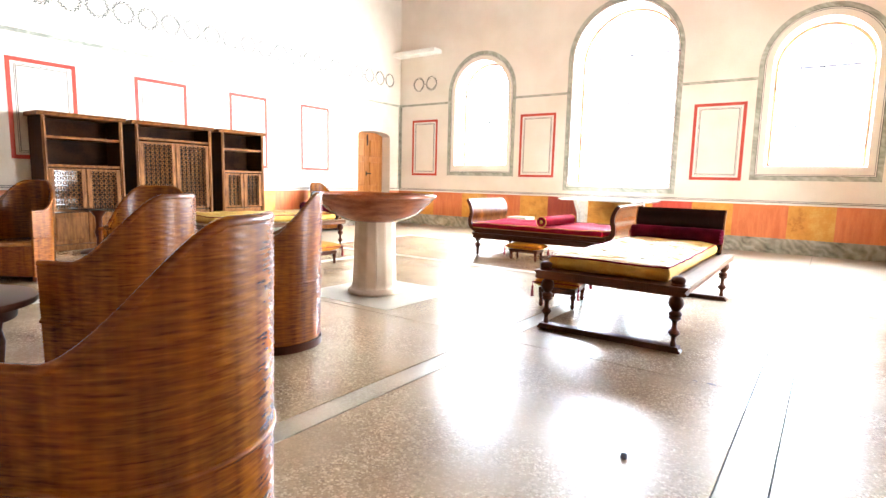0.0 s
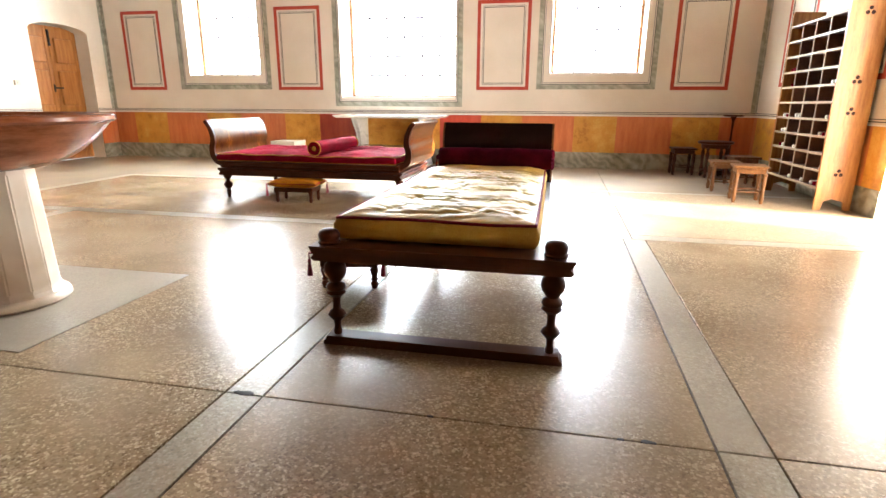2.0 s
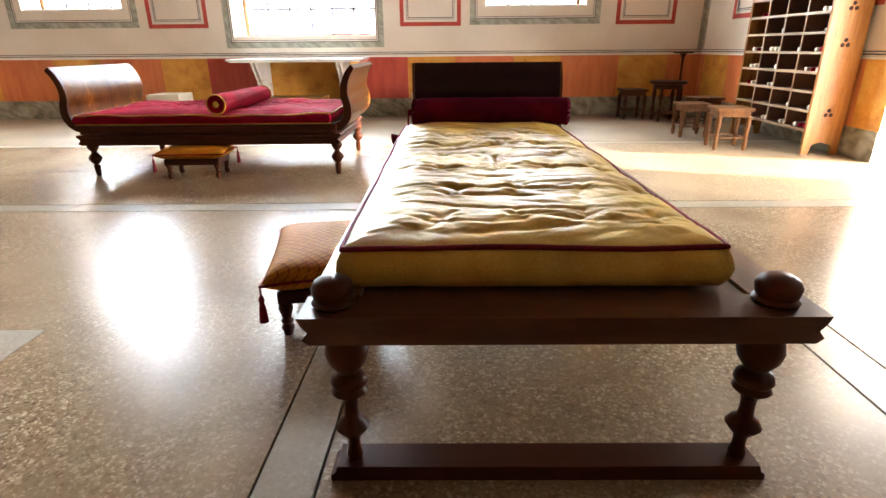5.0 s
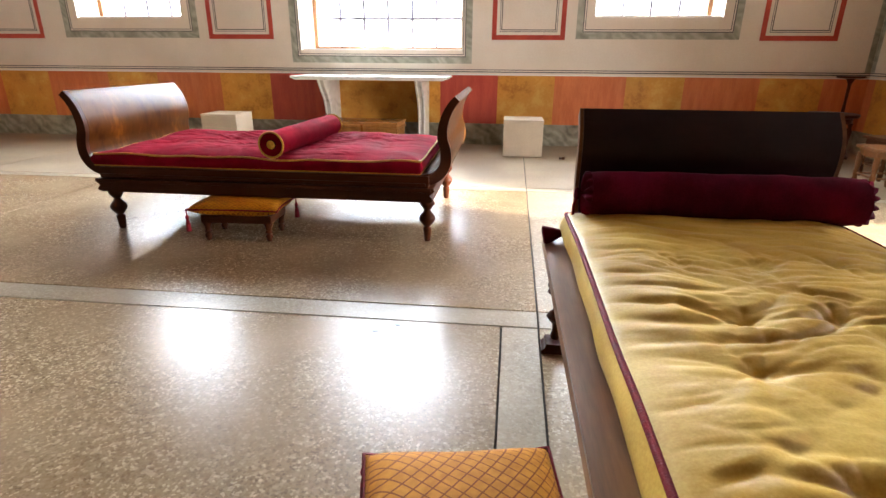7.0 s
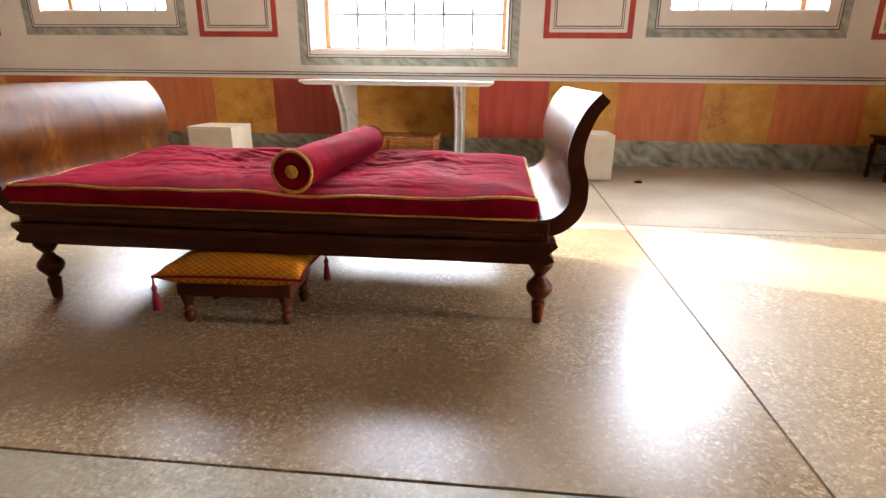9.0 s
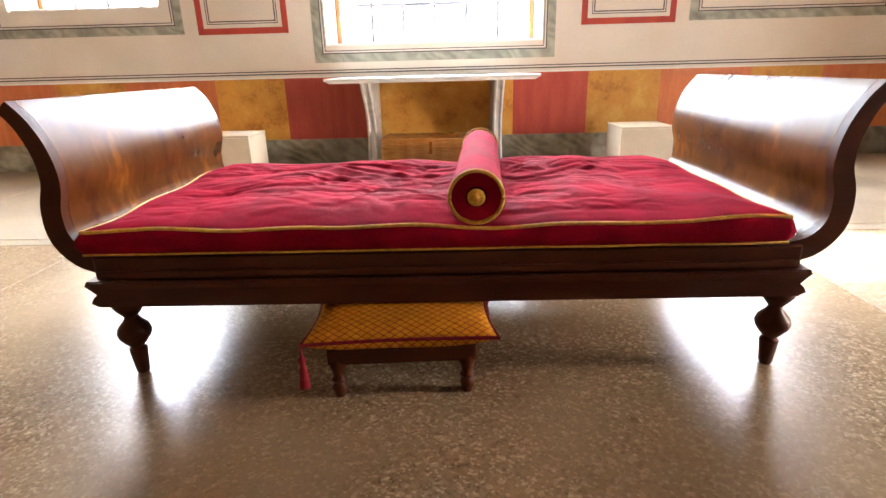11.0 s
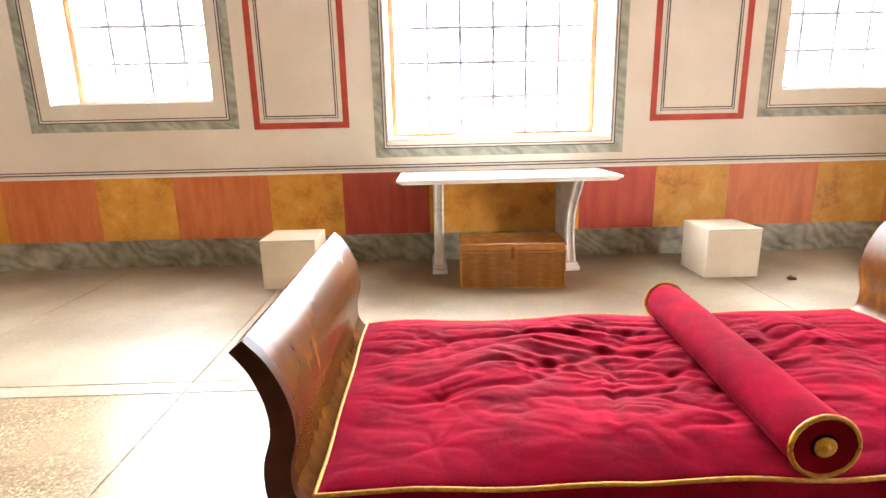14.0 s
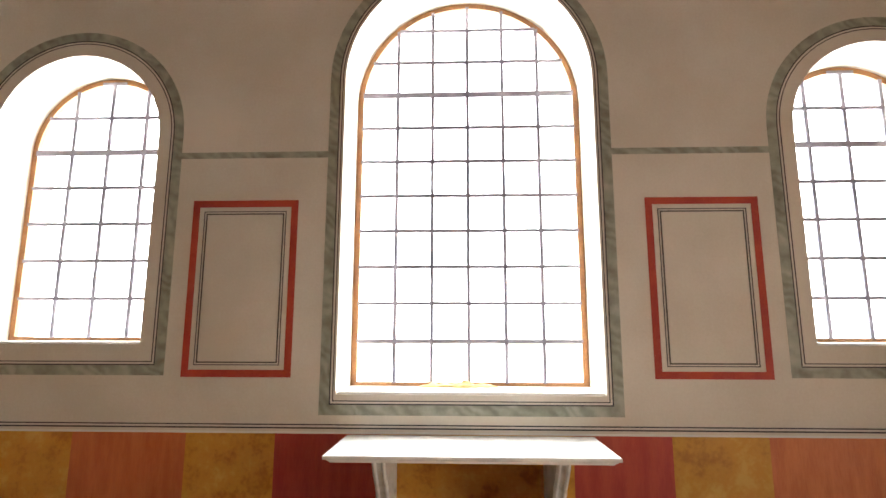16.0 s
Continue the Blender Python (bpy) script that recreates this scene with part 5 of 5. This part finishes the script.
def cabinet(y0, y1, tall, style, label):
    c = thing("cabinet", label, "cabinet", pose(0, 0, 0), group="carved cabinets")
    xb, xf = X0 + 0.02, -9.80
    # sides and back stand in shade, painted as near-black wood
    part("side", box(xb, xf, y0, y0 + 0.04, 0.0, tall - 0.06, 0.004), shaded_wood, c)
    part("side", box(xb, xf, y1 - 0.04, y1, 0.0, tall - 0.06, 0.004), shaded_wood, c)
    part("back", box(xb, xb + 0.015, y0 + 0.041, y1 - 0.041, 0.09, tall - 0.06), shaded_wood, c)
    corn = [(xb, tall - 0.06), (xf + 0.01, tall - 0.06), (xf + 0.03, tall - 0.045), (xf + 0.035, tall - 0.03), (xf + 0.06, tall - 0.012), (xf + 0.065, tall), (xb, tall)]
    part("cornice", sweep_profile(corn, y0 - 0.05, y1 + 0.05), carved_wood, c)
    part("plinth", box(xb, xf + 0.012, y0 - 0.01, y1 + 0.01, 0.0, 0.09, 0.008), carved_wood, c)
    for y in (y0 + 0.03, y1 - 0.03):
        part("pilaster", join(box(xf + 0.001, xf + 0.022, y - 0.028, y + 0.028, 0.092, tall - 0.062, 0.006), tube([(xf + 0.022, y, 0.15), (xf + 0.024, y, tall - 0.1)], 0.011, 6)), carved_wood, c)
    a, b, mid = y0 + 0.06, y1 - 0.06, (y0 + y1) / 2
    if style == "shelf":
        top = 1.33
        for z in (1.34, 1.78):
            part("shelf", box(xb + 0.02, xf - 0.01, y0 + 0.042, y1 - 0.042, z - 0.02, z + 0.02, 0.003), carved_wood, c)
    else:
        top = 1.84
        part("shelf", box(xb + 0.02, xf - 0.01, y0 + 0.042, y1 - 0.042, 1.84, 1.88, 0.003), carved_wood, c)
    for q0, q1 in ((a, mid - 0.004), (mid + 0.004, b)):
        d = part("door", lattice_panel(q0, q1, 0.62, top - 0.03, xf - 0.012), carved_wood, c, "openwork carved lattice door")
        part("door_stile", box(xf + 0.001, xf + 0.012, q0 + 0.004, q0 + 0.07, 0.625, top - 0.035, 0.003), carved_wood, d)
        part("door_stile", box(xf + 0.001, xf + 0.012, q1 - 0.07, q1 - 0.004, 0.625, top - 0.035, 0.003), carved_wood, d)
        low = part("drawer", box(xf - 0.03, xf - 0.006, q0, q1, 0.10, 0.60, 0.006), carved_wood, c)
        part("drawer_panel", box(xf - 0.005, xf + 0.010, q0 + 0.06, q1 - 0.06, 0.17, 0.53, 0.010), carved_wood, low)
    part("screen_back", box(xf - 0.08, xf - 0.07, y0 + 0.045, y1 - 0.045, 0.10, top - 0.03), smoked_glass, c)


cabinet(3.60, 4.76, 2.16, "shelf", "carved oak cabinet with open shelves over lattice doors")
cabinet(4.96, 6.37, 2.16, "tall", "carved oak cabinet with tall openwork lattice doors")
cabinet(6.58, 7.56, 2.16, "shelf", "narrow carved oak cabinet with shelves over lattice doors")


# ---- wicker chairs round a low table ----
def wicker_chair(m, group="wicker chairs round the table"):
    """A barrel chair: high rounded back, sides that sweep down to level arms."""
    c = thing("wicker_chair", "brown wicker barrel chair with high curved back", "chair", m, group=group)
    R, FRONT = 0.315, 0.22
    total = 2 * FRONT + math.pi * R

    def plan(s, off):
        """A place on the U-shaped plan; s runs from -1 at one front edge through 0 at the back to 1."""
        d = abs(s) * total / 2
        sgn = 1 if s >= 0 else -1
        if d < math.pi * R / 2:
            a = d / R
            return sgn * (R + off) * math.sin(a), -(R + off) * math.cos(a) * 1.02
        return sgn * (R + off), d - math.pi * R / 2

    def rim(s):
        k = min(1.0, max(0.0, (abs(s) - 0.16) / 0.60))
        return 1.125 - 0.335 * (k * k * (3 - 2 * k)) ** 0.9

    def point(s, z, off):
        x, y = plan(s, off)
        flare = 1.0 + 0.045 * z
        return Vector((x * flare, y * (1.0 + (0.06 * z if y < 0 else 0.0)), z))

    def shell(z_low, z_high, off0, off1, n, pitch, weave):
        """Two faces of level strands woven over and under upright stakes, cut off along the rim."""
        top = max(z_high(2 * i / n - 1) for i in range(n + 1))
        nz = math.ceil((top - z_low) / pitch)
        bm = bmesh.new()
        rows = []
        for side, sgn in ((off1, 1), (off0, -1)):
            g = []
            for j in range(nz + 1):
                row = []
                for i in range(n + 1):
                    s = 2 * i / n - 1
                    z = min(z_low + pitch * j, z_high(s))
                    over = 0.35 * math.cos(math.pi * (j // 2)) * math.cos(2 * math.pi * i / 12)
                    w = weave * sgn * ((1.0 + over) if j % 2 else -1.0)
                    row.append(bm.verts.new(point(s, z, side + w)))
                g.append(row)
            rows.append(g)
        for g in rows:
            for j in range(nz):
                for i in range(n):
                    if max(g[j + 1][i].co.z - g[j][i].co.z, g[j + 1][i + 1].co.z - g[j][i + 1].co.z) > 1e-5:
                        bm.faces.new((g[j][i], g[j][i + 1], g[j + 1][i + 1], g[j + 1][i]))
        o, q = rows
        for i in range(n):
            bm.faces.new((o[0][i], o[0][i + 1], q[0][i + 1], q[0][i]))
        for i in (0, n):
            for j in range(nz):
                if o[j + 1][i].co.z - o[j][i].co.z > 1e-5:
                    bm.faces.new((o[j][i], o[j + 1][i], q[j + 1][i], q[j][i]))
        bmesh.ops.delete(bm, geom=[v for v in bm.verts if not v.link_faces], context="VERTS")
        return bm

    part("shell", shell(0.055, rim, -0.012, 0.012, 192, 0.0075, 0.0034), wicker_dark, c, smooth=180)
    part("rolled_rim", tube([point(i / 40 - 1, rim(i / 40 - 1), 0.0) for i in range(81)], 0.017, 10), wicker_dark, c, "thick wrapped cane rim", smooth=60)
    part("woven_belt", tube([point(i / 32 - 1, 0.50, 0.015) for i in range(65)], 0.010, 8), wicker_dark, c, smooth=60)
    part("base_ring", shell(0.0, lambda s: 0.053, -0.02, 0.024, 48, 0.053, 0.0), dark_wood, c)
    part("seat", join(box(-R + 0.02, R - 0.02, 0.0, FRONT - 0.01, 0.40, 0.45, 0.02), lathe([(R - 0.04, 0.401), (R - 0.02, 0.41), (R - 0.02, 0.44), (R - 0.04, 0.449)], 32)), wicker_pale, c, smooth=40)
    part("front_panel", box(-R + 0.014, R - 0.014, FRONT - 0.03, FRONT - 0.012, 0.055, 0.399, 0.004), wicker_dark, c)
    return c


first_chair = wicker_chair(pose(-3.33, 2.90, 0, 0, 0, 138))
for m in (pose(-1.58, 1.14, 0, 0, 0, 120), pose(-3.12, 1.78, 0, 0, 0, 118), pose(-4.76, 2.72, 0, 0, 0, 232), pose(-7.6, 2.6, 0, 0, 0, 215), pose(-9.80, 9.28, 0, 0, 0, -90)):
    copy_thing(first_chair, m)
round_table(pose(-3.45, 1.05, 0), 0.40, 0.62, "low dark round table among the wicker chairs", dark_wood, 0.26, "round_table")


def pedestal_table(m):
    t = thing("pedestal_table", "dark round pedestal table standing before a carved cabinet", "table", m)
    part("tabletop", lathe([(0.36, 0.672), (0.385, 0.68), (0.39, 0.692), (0.38, 0.70)], 40), smoked_glass, t, "glossy dark tabletop", smooth=40)
    part("stem", lathe([(0.10, 0.06), (0.05, 0.10), (0.042, 0.22), (0.065, 0.32), (0.042, 0.42), (0.05, 0.56), (0.13, 0.671)], 20), dark_wood, t, smooth=50)
    part("foot", lathe([(0.26, 0.0), (0.265, 0.02), (0.22, 0.045), (0.10, 0.06)], 28), dark_wood, t, smooth=40)


pedestal_table(pose(-9.28, 4.12, 0))


# ---- a cloth on the window sill and litter on the floor ----
def sill_cloth():
    c = thing("cloth", "crumpled yellow cloth lying on the white window sill", "cloth", pose(-4.03, 13.17, MID[2] + 0.022))
    bm = bmesh.new()
    n, k = 40, 8
    rows = []
    for j in range(k + 1):
        row = []
        for i in range(n + 1):
            u, v = i / n * 2 - 1, j / k * 2 - 1
            fat = (1 - u ** 4) * (0.75 + 0.5 * noise.noise(Vector((u * 3, 1.0, 4.0))))
            z = 0.055 * fat * (1 - v * v) * (0.8 + 0.7 * noise.noise(Vector((u * 7, v * 2, 2.0))))
            row.append(bm.verts.new((u * 0.37, v * 0.055 * (0.5 + fat) + 0.02 * noise.noise(Vector((u * 4, 0, 7))), max(0.002, z + 0.004))))
        rows.append(row)
    for j in range(k):
        for i in range(n):
            bm.faces.new((rows[j][i], rows[j][i + 1], rows[j + 1][i + 1], rows[j + 1][i]))
    rim = bm.edges[:]
    low = bmesh.ops.extrude_edge_only(bm, edges=[e for e in rim if e.is_boundary])
    for v in [g for g in low["geom"] if isinstance(g, bmesh.types.BMVert)]:
        v.co.z = 0.0
    part("cover", bm, yellow_cloth, c, smooth=80)


sill_cloth()
stopper = thing("door_stop", "small dark round metal stop set in the floor", "door stop", pose(-0.672, 2.80, 0))
part("cap", lathe([(0.0005, 0.026), (0.010, 0.024), (0.015, 0.016), (0.016, 0.0)], 16), black_metal, stopper, smooth=50)
leaf = thing("dry_leaf", "small curled dry brown leaf on the cement floor", "leaf", pose(-1.415, 11.658, 0, 0, 0, 20))
bm = bmesh.new()
spine = [[bm.verts.new((-0.045 + 0.09 * i / 8, w * 0.026 * math.sin(math.pi * (i + 0.3) / 8.6), 0.003 + 0.016 * abs(w) * math.sin(math.pi * i / 8) + 0.006 * math.cos(i))) for i in range(9)] for w in (-1, 0, 1)]
for a, b in zip(spine, spine[1:]):
    for i in range(8):
        bm.faces.new((a[i], a[i + 1], b[i + 1], b[i]))
bmesh.ops.solidify(bm, geom=bm.faces[:], thickness=0.0015)
part("blade", bm, stool_wood, leaf, smooth=60)


# ---- floor of large slabs and pale bands ----
floor = tagged(part("floor", box(X0 - 0.35, X1 + 0.0, Y0, Y1, -0.12, -0.012), joint), "polished terrazzo floor of large slabs with paler bands", "floor", kind="structure")
SKEW = 0.013
lean = lambda x, y: x + SKEW * (y - 4.0) if -6 < x < 2 else x


def slab(name, x0, x1, y0, y1, material, gap=0.004, top=0.0):
    bm = bmesh.new()
    pts = [(lean(x0, y0) + gap, y0 + gap), (lean(x1, y0) - gap, y0 + gap), (lean(x1, y1) - gap, y1 - gap), (lean(x0, y1) + gap, y1 - gap)]
    a = [bm.verts.new((x, y, top)) for x, y in pts]
    b = [bm.verts.new((x, y, -0.02)) for x, y in pts]
    bm.faces.new(a)
    for i in range(4):
        j = (i + 1) % 4
        bm.faces.new((a[i], a[j], b[j], b[i]))
    bmesh.ops.bevel(bm, geom=[e for e in bm.edges if e.verts[0].co.z > -0.01 and e.verts[1].co.z > -0.01], offset=0.0015, segments=1, affect="EDGES")
    return part(name, bm, material, floor)


XS = [(X0 - 0.3, -6.2, 0), (-6.2, -6.02, 1), (-6.02, -2.172, 0), (-2.172, -2.002, 1), (-2.002, -0.279, 0), (-0.279, -0.09, 1), (-0.09, X1 + 0.02, 0)]
YS = [(Y0, -5.9, 0), (-5.9, -2.6, 0), (-2.6, 0.7, 0), (0.7, 4.08, 0), (4.08, 7.162, 0), (7.162, 7.335, 1), (7.335, 9.87, 0), (9.87, 10.0, 1), (10.0, Y1, 0)]
for y0, y1, by in YS:
    columns = XS if y1 < 7.2 else [(X0 - 0.3, -7.78, 0), (-7.78, -7.62, 1), (-7.62, -6.05, 0), (-6.05, -2.0, 0), (-2.0, -0.2, 0), (-0.2, X1 + 0.02, 0)] if 7.3 < y0 < 9 else [(X0 - 0.3, -7.78, 0), (-7.78, -6.05, 0), (-6.05, -2.0, 0), (-2.0, -0.2, 0), (-0.2, X1 + 0.02, 0)]
    for x0, x1, bx in columns:
        pale = bx or (by and not (y0 > 9 and x1 < -7.7))
        slab("floor_band" if pale else "floor_slab", x0, x1, y0, y1, band_stone if pale else cement if y0 > 9.8 or x1 < -7.7 and y0 > 7.3 else worn_stone if y0 > 7.3 and x0 > -2.1 else slab_stone)
slab("floor_inlay", -4.60, -3.34, 4.195, 5.42, pale_stone, 0.0, 0.003)


# ---- broken edges along the joints ----
rnd = random.Random(5)
for x, y, r in ((-2.085, 4.085, 0.028), (-2.12, 4.09, 0.014), (-0.506, 4.085, 0.020), (-0.60, 4.082, 0.010), (-1.30, 4.083, 0.009), (-2.707, 7.044, 0.012), (-2.612, 7.115, 0.014), (-1.067, 3.372, 0.012), (-1.84, 7.17, 0.016)):
    bm = bmesh.new()
    ring = [(x + 1.5 * r * math.cos(a) * rnd.uniform(0.6, 1.1), y + 0.7 * r * math.sin(a) * rnd.uniform(0.6, 1.1)) for a in [k * math.pi / 5 for k in range(10)]]
    top, low = [bm.verts.new((u, v, 0.0012)) for u, v in ring], [bm.verts.new((u, v, -0.006)) for u, v in ring]
    bm.faces.new(top)
    for i in range(10):
        bm.faces.new((top[i], top[(i + 1) % 10], low[(i + 1) % 10], low[i]))
    part("chipped_spot", bm, joint, floor)
